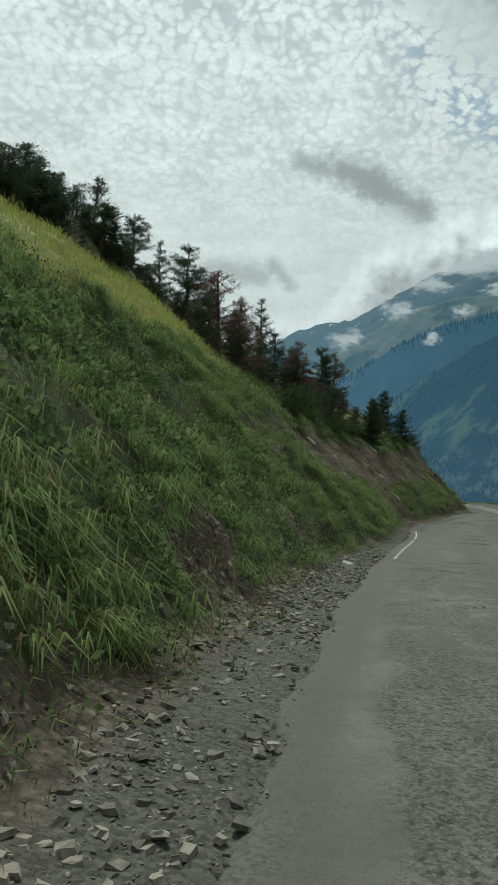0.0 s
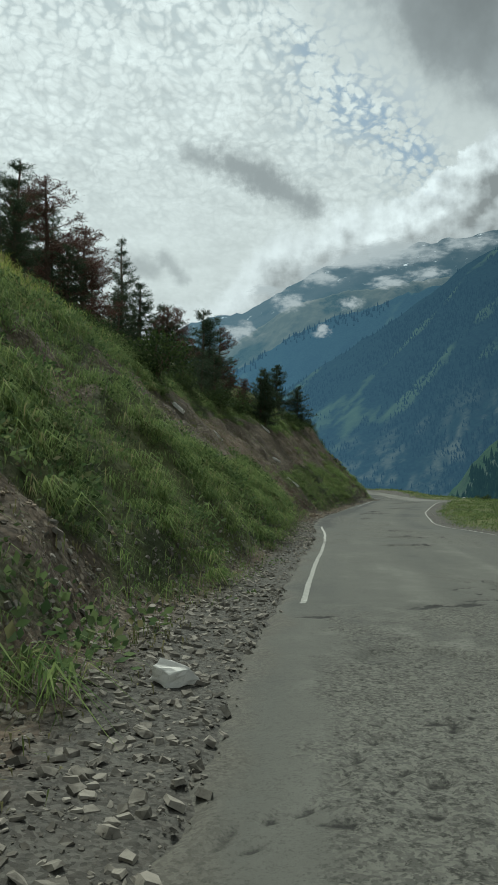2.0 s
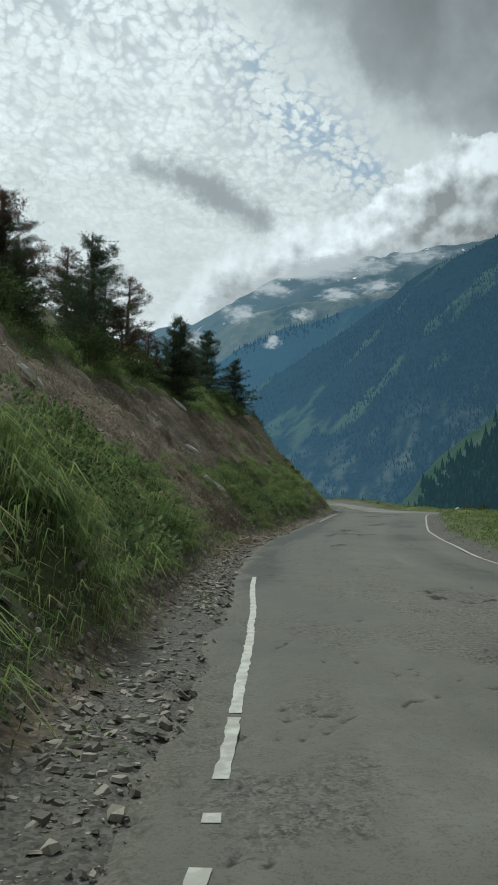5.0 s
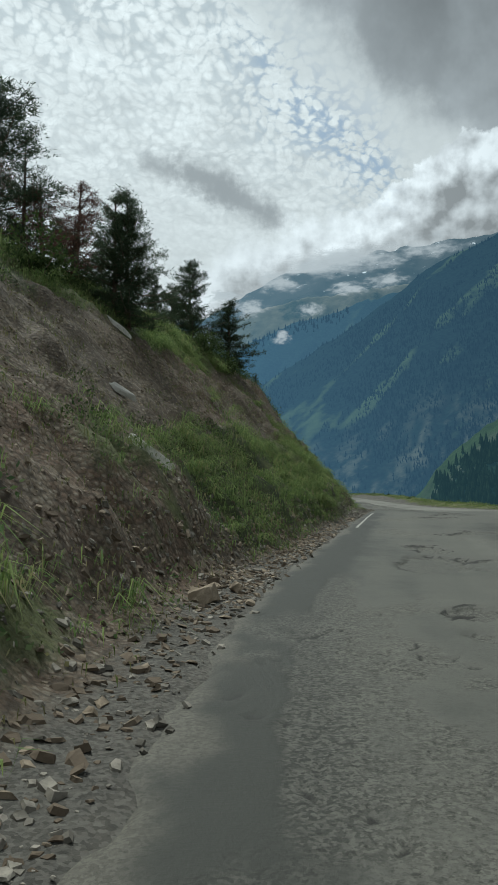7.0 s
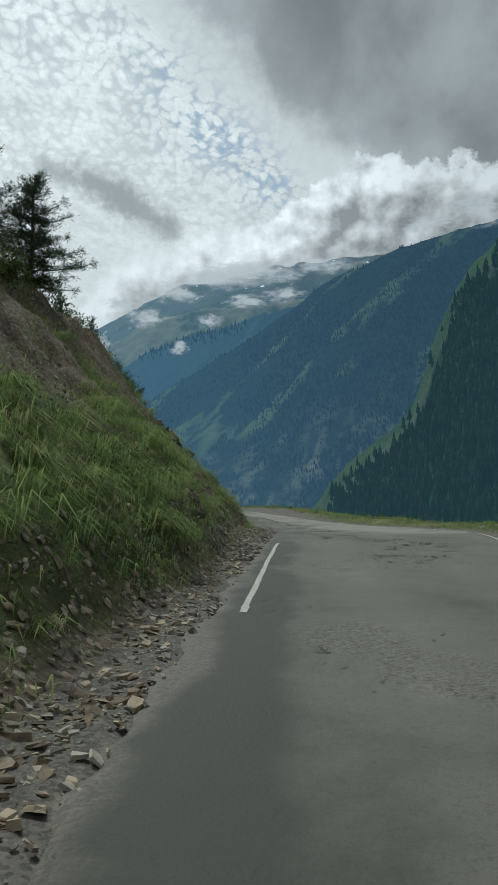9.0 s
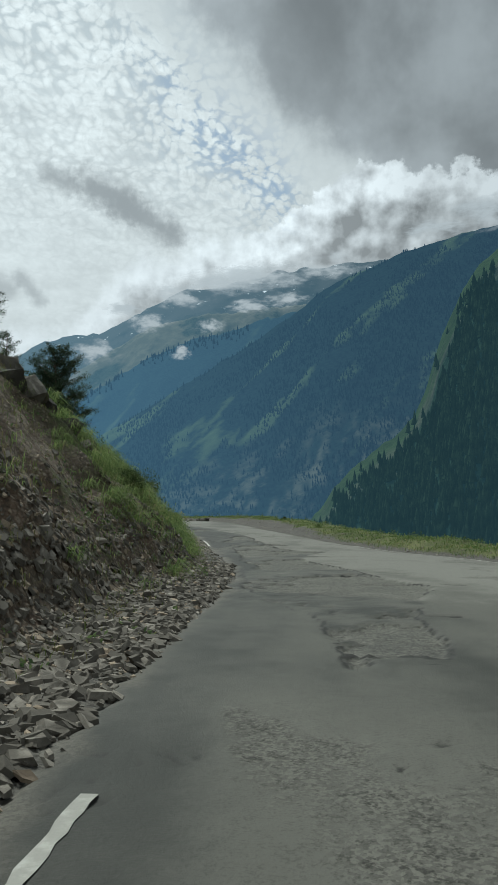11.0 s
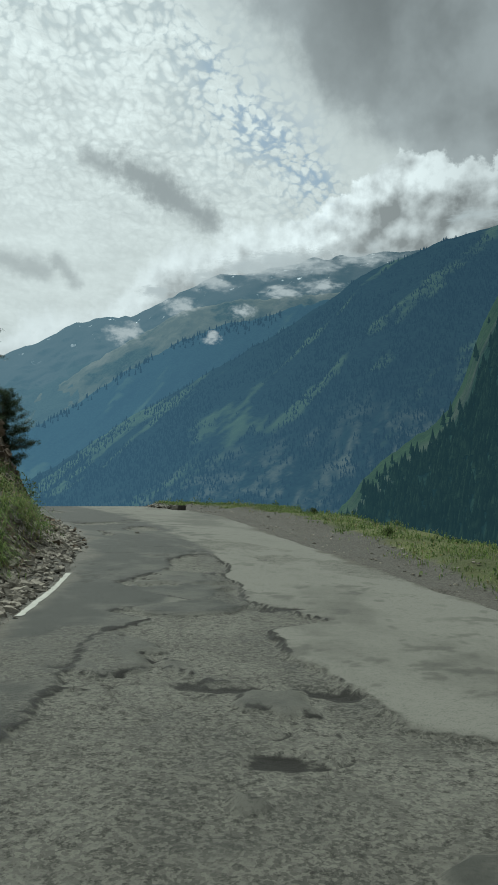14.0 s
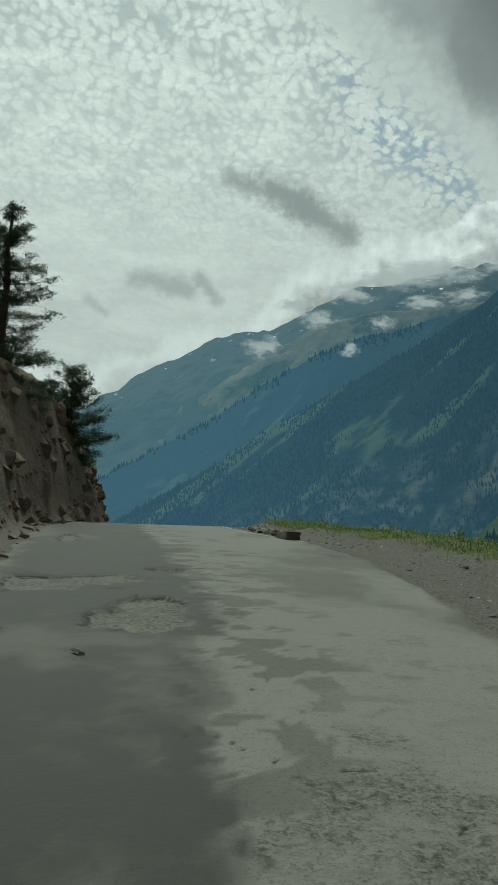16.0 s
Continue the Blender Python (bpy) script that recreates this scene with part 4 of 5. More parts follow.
def joined(pieces):
    verts, faces, n = [], [], 0
    for v, f in pieces:
        verts.append(v)
        faces.append(f + n)
        n += len(v)
    return np.concatenate(verts), np.concatenate(faces)


def needles(rng, centres, ways, size, each):
    """Tufts of narrow needle blades round each centre, mostly along its way."""
    n = len(centres)
    c = np.repeat(centres, each, 0)
    w = np.repeat(ways, each, 0) * 0.45 + rng.normal(0, 0.75, (n * each, 3)) + (0, 0, 0.18)
    w /= np.linalg.norm(w, axis=1, keepdims=True)
    s = size * rng.uniform(0.6, 1.25, (n * each, 1))
    side = np.cross(w, rng.normal(0, 1, (n * each, 3)))
    side /= np.linalg.norm(side, axis=1, keepdims=True) + 1e-9
    c = c + rng.normal(0, 0.05 + size * 0.22, c.shape)
    v = np.stack([c - side * s * 0.095, c + side * s * 0.095, c + w * s], 1).reshape(-1, 3)
    return v, np.arange(len(v)).reshape(-1, 3)


def pine(seed, tall, radius, bare=0.12, layers=24, dense=1.0, droop=0.0, bushy=0.0, needle=0.132, each=22, mat=None):
    """A pine: leaning tapered trunk with limbs in whorls, and needle tufts along them."""
    rng = np.random.default_rng(seed)
    z = np.linspace(-0.5, tall, 12)
    lean = np.cumsum(rng.normal(0, 0.025, (12, 2)), 0) * tall / 6
    stem = np.c_[lean, z]
    wood = [tube(stem, np.linspace(0.022 * tall, 0.003 * tall, 12) * (1 + 0.5 * bushy), 7)]
    centres, ways = [], []
    for k in range(layers):
        f = bare + (1 - bare) * (k + rng.uniform(-0.3, 0.3)) / layers
        f = min(max(f, bare), 0.985)
        foot = np.array([np.interp(f * tall, z, stem[:, i]) for i in range(3)])
        shape = (1 - f) ** (0.75 - 0.35 * bushy) * (0.55 + 0.45 * min(1.0, (f - bare) * 6 + 0.35))
        for j in range(rng.integers(3, 6)):
            if rng.random() < 0.12:
                continue
            az = rng.uniform(0, 2 * math.pi)
            ln = radius * shape * rng.uniform(0.6, 1.15) + 0.10
            rise = (-0.12 - droop + 0.75 * f) * ln + rng.normal(0, 0.05)
            t = np.linspace(0, 1, 4)[:, None]
            out = np.array([math.cos(az), math.sin(az), 0])
            line = foot + out * ln * t + np.array([0, 0, 1.0]) * (rise * t + 0.22 * ln * t**2.4)
            wood.append(tube(line, np.linspace(0.016, 0.005, 4) * (0.6 + ln * 0.8), 3))
            count = max(4, int(ln * 9.0 * dense))
            at = np.sort(rng.uniform(0.14, 1.0, count))
            p = np.stack([np.interp(at, t[:, 0], line[:, i]) for i in range(3)], 1)
            twig = rng.normal(0, 0.16 * ln * 0.9, p.shape) * (1 - 0.55 * at[:, None]) * (1, 1, 0.34)
            d = line[-1] - line[1]
            d = d / (np.linalg.norm(d) + 1e-9)
            w = d + twig / (np.linalg.norm(twig, axis=1, keepdims=True) + 1e-9) * 0.6
            centres += list(p + twig)
            ways += list(w)
    centres += [stem[-1], stem[-1] - (0, 0, 0.15 * tall / 6)]
    ways += [np.array([0, 0, 1.0])] * 2
    c, w = np.array(centres), np.array(ways)
    w /= np.linalg.norm(w, axis=1, keepdims=True) + 1e-9
    leaf = needles(rng, c, w, needle * (tall / 6) ** 0.3, each)
    tree = new("pine_tree")
    tagged(tree, "rusty brown dying pine among the green ones" if mat else "dark green young pine with layered limbs on the hillside", "tree", "pines above the road")
    part("trunk", mesh_of("trunk", *joined(wood), BARK), tree, "thin brown trunk with bare limbs")
    part("crown", mesh_of("crown", *leaf, mat or NEEDLE), tree, "thin rusty needle crown" if mat else "ragged dark green needle crown")
    return tree


def stand(x, y, z, tall, made, turn, wide=1.0):
    s = tall / made
    return Matrix.Translation((x, y, z)) @ Matrix.Rotation(turn, 4, "Z") @ Matrix.Diagonal((s * wide, s * wide, s, 1))


PINES = [(pine(1, 6.0, 2.1, 0.10, 19), 6.0), (pine(2, 6.0, 1.7, 0.18, 18, 1.2), 6.0), (pine(3, 7.0, 2.3, 0.06, 22, 1.4), 7.0), (pine(4, 4.5, 1.8, 0.04, 18, 1.2, 0, 0.6), 4.5),
         (pine(5, 8.0, 2.0, 0.25, 18, 0.85), 8.0), (pine(6, 12.0, 3.0, 0.03, 30, 1.7, 0.22), 12.0), (pine(7, 5.0, 2.0, 0.02, 22, 2.4, 0.0, 0.8), 5.0),
         (pine(8, 6.0, 2.0, 0.08, 15, 0.8, 0, 0, 0.27, 8), 6.0), (pine(9, 7.0, 2.2, 0.08, 16, 0.8, 0, 0, 0.27, 8), 7.0),
         (pine(10, 5.0, 1.8, 0.06, 17, 1.0, 0, 0.4, 0.13, 22, RUST), 5.0), (pine(11, 6.0, 2.3, 0.04, 27, 1.5, 0.05, 0.05), 6.0)]
used = set()


def put_pine(kind, x, y, z, tall, wide=1.0, label=""):
    proto, made = PINES[kind]
    m = stand(x, y, z, tall, made, random.uniform(0, 6.28), wide)
    if kind in used:
        ob = copy_thing(proto, m)
    else:
        used.add(kind)
        ob = proto
        ob.matrix_basis = m
    return tagged(ob, label) if label else ob


# station, metres up the bank, height of the tip, kind, width
TIP_PINES = [(73.5, 7.5, 11.8, 1, 1.4), (74.0, 7.25, 12.3, 10, 1.1), (90.5, 10.25, 16.7, 10, 1.2), (91.3, 8.1, 14.1, 10, 1.3), (75.5, 13.75, 18.5, 2, 1.7), (84.5, 10.25, 13.2, 10, 0.9),
             (60.0, 14.0, 19.3, 4, 1.1), (61.0, 13.2, 18.5, 1, 1.2), (58.3, 15.8, 18.9, 1, 0.9), (111.5, 9.0, 10.6, 3, 1.0), (138.5, 7.25, 13.4, 6, 1.15),
             (84.5, 20.0, 21.3, 9, 1.2), (87.5, 16.25, 18.2, 9, 1.1)]
for y, u, tip, kind, wide in TIP_PINES:
    x, yy, z = ground_point(y, u)
    put_pine(kind, x, yy, z - 0.1, tip - z + 0.1, wide)
# station, metres up the bank, height, kind, width
NAMED_PINES = [(78.3, 14.1, 5.2, 0, 1.15), (77.3, 11.8, 2.8, 3, 1.0), (78.8, 10.6, 3.2, 1, 1.0), (88.2, 9.4, 3.0, 3, 0.9), (66.2, 9.2, 5.2, 3, 1.1), (63.6, 12.4, 6.0, 2, 0.9),
               (60.4, 9.6, 3.8, 3, 1.2), (57.0, 17.6, 7.0, 0, 0.9), (68.8, 11.3, 4.8, 3, 1.0), (54.5, 18.6, 7.0, 2, 0.9), (51.0, 19.5, 6.5, 4, 1.0), (48.0, 20.5, 6.0, 2, 0.9),
               (69.6, 15.0, 5.0, 0, 1.0), (109.6, 7.4, 2.6, 0, 1.0), (95.0, 8.4, 1.6, 3, 0.8), (97.0, 7.6, 1.4, 3, 0.8), (93.5, 12.5, 3.6, 2, 0.9),
               (104.5, 10.5, 3.2, 1, 1.0), (56.0, 12.5, 5.0, 3, 1.0), (62.5, 15.5, 6.0, 0, 1.0),
               (46.5, 13.0, 4.6, 9, 1.1), (50.5, 12.6, 4.2, 9, 1.2), (54.0, 13.4, 3.4, 9, 1.0), (62.6, 11.6, 4.2, 9, 1.0), (73.6, 9.2, 1.9, 9, 1.2), (76.0, 11.8, 2.8, 9, 1.1), (44.0, 11.2, 3.6, 3, 1.2), (41.0, 12.4, 4.2, 3, 1.1)]
for y, u, tall, kind, wide in NAMED_PINES:
    x, yy, z = ground_point(y, u)
    put_pine(kind, x, yy, z - 0.1, tall, wide)
put_pine(5, 30.8, 163.6, 6.2, 10.5, 1.55, "tall dark layered conifer on top of the cliff")
put_pine(6, 33.6, 170.2, 3.5, 4.6, 0.95, "dense round dark pine at the cliff nose")
rnd = random.Random(12)
for k in range(92):
    y, u = rnd.uniform(12, 62), rnd.uniform(16.2, 21.5)
    x, yy, z = ground_point(y, u)
    put_pine(rnd.choice((7, 8)), x, yy, z - 0.1, rnd.uniform(3.2, 4.8) - 0.22 * (u - 16.2), rnd.uniform(1.25, 1.75))
for k in range(12):
    y, u = rnd.uniform(62, 108), rnd.uniform(20, 30)
    x, yy, z = ground_point(y, u)
    put_pine(rnd.choice((7, 8)), x, yy, z - 0.1, rnd.uniform(3.5, 5.5), rnd.uniform(0.85, 1.2))
for k in range(14):
    y, u = rnd.uniform(118, 160), rnd.uniform(9, 22)
    x, yy, z = ground_point(y, u)
    put_pine(rnd.choice((7, 8)), x, yy, z - 0.1, rnd.uniform(5, 8), 1.1)

# ---------------------------------------------------------------- grass, herbs and shrubs on the bank
def scatter(seed, count, y0, y1, u0, u1, keep):
    """Places on the ground, thinned by keep(y, u) between 0 and 1."""
    rng = np.random.default_rng(seed)
    y, u = rng.uniform(y0, y1, count), rng.uniform(u0, u1, count)
    ok = rng.random(count) < keep(y, u)
    y, u = y[ok], u[ok]
    x, yy = plan(y, u)
    return np.stack([x, yy, height(y, u) - 0.03], 1), y, u


def blades(seed, spots, each, lo, hi, wide, spread_, lean, fall=0.0):
    """Tufts of arching blades; fall bends them towards the foot of the bank."""
    rng = np.random.default_rng(seed)
    n = len(spots) * each
    tuft = np.repeat(rng.uniform(0.5, 1.4, len(spots)), each)[:, None]
    c = np.repeat(spots, each, 0) + np.c_[rng.normal(0, spread_, (n, 2)), np.zeros(n)]
    a = rng.uniform(0, 2 * math.pi, n)
    out = np.c_[np.cos(a) + 0.95 * fall, np.sin(a) - 0.3 * fall, np.zeros(n)]
    out /= np.linalg.norm(out, axis=1, keepdims=True) + 1e-9
    side = np.c_[-out[:, 1], out[:, 0], np.zeros(n)]
    ln = rng.uniform(lo, hi, (n, 1)) * tuft
    bend = rng.uniform(0.15, 1.0, (n, 1)) * lean
    w = wide * rng.uniform(0.7, 1.3, (n, 1))
    up = np.array([0, 0, 1.0])
    mid = c + ln * (0.55 * up + 0.22 * bend * out)
    tip = c + ln * ((0.98 - (0.45 + 0.22 * fall) * bend) * up + 0.85 * bend * out)
    v = np.stack([c, mid + side * w, tip, mid - side * w], 1).reshape(-1, 3)
    i = np.arange(n)[:, None] * 4
    f = np.concatenate([i + (0, 1, 3), i + (1, 2, 3)], 0)
    return v, f


def leafy(seed, spots, each, reach, rise, size):
    """Low plants: small pointed leaves in a loose dome round each spot."""
    rng = np.random.default_rng(seed)
    n = len(spots) * each
    scale = np.repeat(rng.uniform(0.6, 1.35, len(spots)), each)[:, None]
    d = rng.normal(0, 1, (n, 3))
    d /= np.linalg.norm(d, axis=1, keepdims=True)
    d[:, 2] = np.abs(d[:, 2])
    r = rng.uniform(0.35, 1.0, (n, 1)) ** 0.6
    c = np.repeat(spots, each, 0) + d * r * scale * (reach, reach, rise)
    w = d + rng.normal(0, 0.6, (n, 3))
    w /= np.linalg.norm(w, axis=1, keepdims=True)
    side = np.cross(w, rng.normal(0, 1, (n, 3)))
    side /= np.linalg.norm(side, axis=1, keepdims=True) + 1e-9
    s = size * rng.uniform(0.6, 1.4, (n, 1))
    v = np.stack([c, c + w * s * 0.5 + side * s * 0.3, c + w * s, c + w * s * 0.5 - side * s * 0.3], 1).reshape(-1, 3)
    i = np.arange(n)[:, None] * 4
    return v, np.concatenate([i + (0, 1, 2), i + (0, 2, 3)], 0)


def stuff(name, data, mat, label, category):
    return tagged(new(name, mesh_of(name, *data, mat)), label, category, kind="stuff")


def mown(y, u):
    """The clear meadow above the cut, 0 to 1."""
    return smooth(u, 8.3, 8.9) * (1 - smooth(u, 15.5, 17.0)) * (1 - smooth(y, 36, 44))


def lush(y, u):
    x, yy = plan(y, u)
    return (1 - mown(y, u)) * cover(y, u) * (0.3 + 0.7 * smooth(fbm(x * 0.55, yy * 0.55, 131, 3), 0.36, 0.58))


def weedy(y, u):
    x, yy = plan(y, u)
    return (1 - mown(y, u)) * cover(y, u) * (0.55 + 0.45 * smooth(fbm(x * 0.4, yy * 0.4, 151, 3), 0.42, 0.6))


spots, _, _ = scatter(201, 32000, -2, 132, 0.6, 11, lush)
stuff("bank_grass", blades(202, spots, 14, 0.14, 0.42, 0.0075, 0.20, 1.35, 0.8), GRASS, "tall arching green grass tufts on the bank", "grass")
spots, _, _ = scatter(231, 20000, -2, 128, 0.9, 10, lambda y, u: lush(y, u) * 0.8 * (1 - 0.75 * smooth(y, 49, 55) * (1 - smooth(y, 72, 78))) * smooth(fbm(plan(y, u)[0] * 0.8, plan(y, u)[1] * 0.8, 135, 3), 0.42, 0.58))
stuff("grass_tussocks", blades(232, spots, 46, 0.28, 0.66, 0.0085, 0.13, 1.6, 1.2), GRASS, "long drooping grass tussocks hanging down the bank", "grass")
spots, _, _ = scatter(233, 5200, -2, 60, 1.1, 9.5, lambda y, u: weedy(y, u) * smooth(fbm(plan(y, u)[0] * 0.5, plan(y, u)[1] * 0.5, 137, 3), 0.44, 0.58))
stuff("bank_nettles", leafy(234, spots, 44, 0.34, 0.42, 0.115), HERB, "knee-high broad-leaved weeds on the bank", "weeds")
spots, _, _ = scatter(203, 34000, -2, 185, 0.7, 14, weedy)
stuff("bank_herbs", leafy(204, spots, 8, 0.30, 0.24, 0.066), HERB, "low leafy weeds covering the bank", "weeds")
spots, _, _ = scatter(205, 3000, -2, 150, 1.2, 12, lambda y, u: (1 - mown(y, u)) * cover(y, u) * 0.75 * smooth(fbm(plan(y, u)[0] * 0.4, plan(y, u)[1] * 0.4, 161, 3), 0.42, 0.58))
stuff("bank_shrubs", leafy(206, spots, 95, 0.45, 0.55, 0.062), SHRUB, "small dark green shrubs on the bank", "shrubs")
spots, _, _ = scatter(217, 30000, -2, 150, 0.8, 11, lambda y, u: (1 - cover(y, u)) * 0.7)
stuff("dry_tufts", blades(218, spots, 7, 0.06, 0.20, 0.008, 0.2, 1.2), DRY, "sparse brownish tufts on the bare soil", "grass")
spots, _, _ = scatter(207, 11000, 2, 46, 8.4, 16.5, lambda y, u: cover(y, u) * 0.95 * (1 - smooth(y, 36, 44)))
stuff("meadow_grass", blades(208, spots, 6, 0.2, 0.42, 0.013, 0.2, 0.8, 0.4), PALE_GRASS, "bright yellow-green meadow grass above the cut", "grass")
spots, _, _ = scatter(209, 2600, 30, 118, 6.2, 11.5, lambda y, u: 0.55 * smooth(np.abs(u - 1.0 - table(BROW, y) / table(STEEP, y) - table(TOE, y)), 2.2, 0.2))
stuff("brow_grass", blades(210, spots, 14, 0.2, 0.5, 0.010, 0.18, 1.3, 0.6), DARK_GRASS, "grass overhanging the top edge of the cut", "grass")
spots, _, _ = scatter(221, 2000, 4, 116, 5.5, 12, lambda y, u: (1 - mown(y, u)) * 0.8 * smooth(np.abs(u - 0.6 - table(BROW, y) / table(STEEP, y) - table(TOE, y)), 1.3, 0.2))
stuff("brow_shrubs", leafy(222, spots, 90, 0.65, 0.85, 0.085), SHRUB, "dark green scrub along the top edge of the cut", "shrubs")
spots, _, _ = scatter(211, 30000, 20, 168, -17, -6, lambda y, u: smooth(-u - table(WIDTH, y) - verge(y), -0.1, 0.7) * (1 - smooth(-u - table(WIDTH, y), 5.5, 7.5)) * 0.75)
stuff("verge_grass", blades(212, spots, 7, 0.08, 0.24, 0.014, 0.2, 1.2), GRASS, "short green grass on the valley-side verge", "grass")
spots, _, _ = scatter(213, 900, 30, 166, -16, -7, lambda y, u: smooth(-u - table(WIDTH, y) - verge(y), 0.4, 1.2) * 0.5)
stuff("verge_herbs", leafy(214, spots, 26, 0.22, 0.32, 0.09), HERB, "leafy weeds along the valley-side verge", "weeds")
spots, _, _ = scatter(215, 1500, 0, 150, 0.2, 2.2, lambda y, u: 0.35 * smooth(fbm(y * 0.4, u, 171, 2), 0.5, 0.6))
stuff("roadside_weeds", leafy(216, spots, 14, 0.16, 0.16, 0.06), HERB, "sparse weeds between the roadside stones", "weeds")


def bush(x, y, z, size, seed, label):
    v, f = leafy(seed, np.array([(0, 0, 0.05), (0.35, 0.1, 0.1), (-0.3, -0.15, 0.0), (0.05, -0.3, 0.2)]), 460, 0.55, 0.8, 0.075)
    ob = new("bush")
    part("foliage", mesh_of("foliage", v, f, SHRUB), ob)
    rng = np.random.default_rng(seed)
    twigs = [tube([(0, 0, -0.2), tuple(rng.normal(0, 0.15, 2)) + (0.35,), tuple(rng.normal(0, 0.35, 2)) + (0.7,)], [0.02, 0.013, 0.005], 4) for _ in range(5)]
    part("stem", mesh_of("stem", *joined(twigs), BARK), ob)
    ob.matrix_basis = Matrix.Translation((x, y, z)) @ Matrix.Diagonal((size, size, size, 1))
    return tagged(ob, label, "bush", "roadside bushes")


for k, (y, u, size) in enumerate([(131.0, -9.2, 0.3), (115.0, 2.9, 0.9), (109.6, 3.2, 0.7), (97.5, -12.5, 0.5), (99.0, -13.0, 0.6), (46.8, 7.6, 2.2), (70.2, 8.6, 1.6), (64.2, 8.4, 1.5),
                                  (84.5, 7.6, 1.3), (87.0, 7.2, 1.2), (104.0, -12.3, 0.45), (57.5, 9.0, 1.6), (122.5, -10.4, 0.3), (139.0, -11.0, 0.3)]):
    bush(*ground_point(y, u), size, 300 + k, "leafy dark green bush at the edge of the slope" if u > 0 else "low green bush on the valley-side verge")

# ---------------------------------------------------------------- stones
def slab_stone(rng, sx, sy, sz, few=0):
    """An angular flat stone: a crooked polygon with a smaller, tilted top."""
    n = few or rng.integers(5, 8)
    a = np.sort(rng.uniform(0, 2 * math.pi, n)) * 0.35 + np.linspace(0, 2 * math.pi, n, endpoint=False) * 0.65
    r = rng.uniform(0.65, 1.1, n)
    low = np.c_[np.cos(a) * r, np.sin(a) * r, np.full(n, -0.5) + rng.uniform(-0.1, 0.1, n)]
    high = np.c_[np.cos(a) * r * rng.uniform(0.6, 0.95, n), np.sin(a) * r * rng.uniform(0.6, 0.95, n), 0.5 + rng.uniform(-0.3, 0.2, n)]
    v = np.concatenate([low, high]) * (sx, sy, sz)
    f = [(0, i + 1, i) for i in range(1, n - 1)] + [(n, n + i, n + i + 1) for i in range(1, n - 1)]
    for i in range(n):
        j = (i + 1) % n
        f += [(i, j, n + j), (i, n + j, n + i)]
    return v, np.array(f)


def lay(y, u):
    """Unit normals of the ground there."""
    def at(yy, uu):
        x, w = plan(yy, uu)
        return np.stack([x, w, height(yy, uu)], -1)
    n = np.cross(at(y + 0.25, u) - at(y - 0.25, u), at(y, u + 0.25) - at(y, u - 0.25))
    n = n * np.sign(n[:, 2:])
    return n / np.linalg.norm(n, axis=1, keepdims=True)


def rubble(name, seed, count, y0, y1, u0, u1, keep, lo, hi, mat, label, power=2.2, few=4):
    """Loose angular stones that lie flat on the ground, tilted a little each way."""
    rng = np.random.default_rng(seed)
    spots, y, u = scatter(seed + 1, count, y0, y1, u0, u1, keep)
    k = len(spots)
    up = lay(y, u) + rng.normal(0, 0.28, (k, 3))
    up /= np.linalg.norm(up, axis=1, keepdims=True)
    side = np.cross(up, rng.normal(0, 1, (k, 3)))
    side /= np.linalg.norm(side, axis=1, keepdims=True)
    turn = np.stack([side, np.cross(up, side), up], -1)
    size = lo + (hi - lo) * rng.random(k) ** power
    spots = spots + up * (0.03 + 0.15 * size)[:, None] * np.where(u < 2.2, 1.0, 0.8)[:, None]
    pick, pieces = rng.integers(40, size=k), []
    for i in range(40):
        v, f = slab_stone(rng, 1.0, rng.uniform(0.5, 0.85), rng.uniform(0.20, 0.5), few + i % 2)
        mine = np.flatnonzero(pick == i)
        if len(mine):
            w = np.einsum("nij,vj->nvi", turn[mine], v) * size[mine][:, None, None] + spots[mine][:, None]
            pieces.append((w.reshape(-1, 3), (f[None] + (np.arange(len(mine)) * len(v))[:, None, None]).reshape(-1, 3)))
    tagged(new(name, mesh_of(name, *joined(pieces), mat)), label, "stones", kind="stuff")


def near_toe(y, u):
    x, yy = plan(y, u)
    t = table(TOE, y)
    heap = smooth(fbm(x * 0.3, yy * 0.3, 231, 3), 0.35, 0.55)
    return np.clip(smooth(u, -0.3, 0.12) * smooth(u, t + 1.6 + 0.9 * smooth(y, 84, 92) * (1 - smooth(y, 104, 110)), t * 0.7) * (0.35 + 0.65 * heap), 0, 1)


def on_soil(y, u):
    return (1 - cover(y, u)) * 0.8


rubble("roadside_rubble", 400, 52000, 0, 134, -0.3, 3.0, near_toe, 0.018, 0.10, STONE, "loose grey-brown rubble along the foot of the bank")
rubble("fan_rubble", 410, 20000, 84, 109, -0.35, 4.6, near_toe, 0.03, 0.17, STONE, "heap of broken stones at the foot of the bare slope", 1.9)
rubble("shoulder_gravel", 460, 42000, 2, 52, -0.5, 2.6, lambda y, u: 0.75 * near_toe(y, u), 0.008, 0.032, STONE, "fine gravel on the dirt shoulder", 1.5, 3)
rubble("warm_rubble", 470, 9000, 60, 108, -0.2, 4.0, near_toe, 0.03, 0.13, WARM_STONE, "ochre broken stones among the grey rubble")
rubble("slide_rubble", 415, 7000, 54, 74, 0.0, 3.2, near_toe, 0.03, 0.12, WARM_STONE, "heap of broken brown stones at the foot of the bank")
rubble("heap_rubble", 417, 6000, 116, 138, 0.0, 3.0, near_toe, 0.05, 0.17, STONE, "heap of pale broken stones at the foot of the bank")
rubble("bank_stones", 420, 52000, 0, 128, 1.5, 11, on_soil, 0.012, 0.085, WARM_STONE, "small stones scattered on the bare bank")
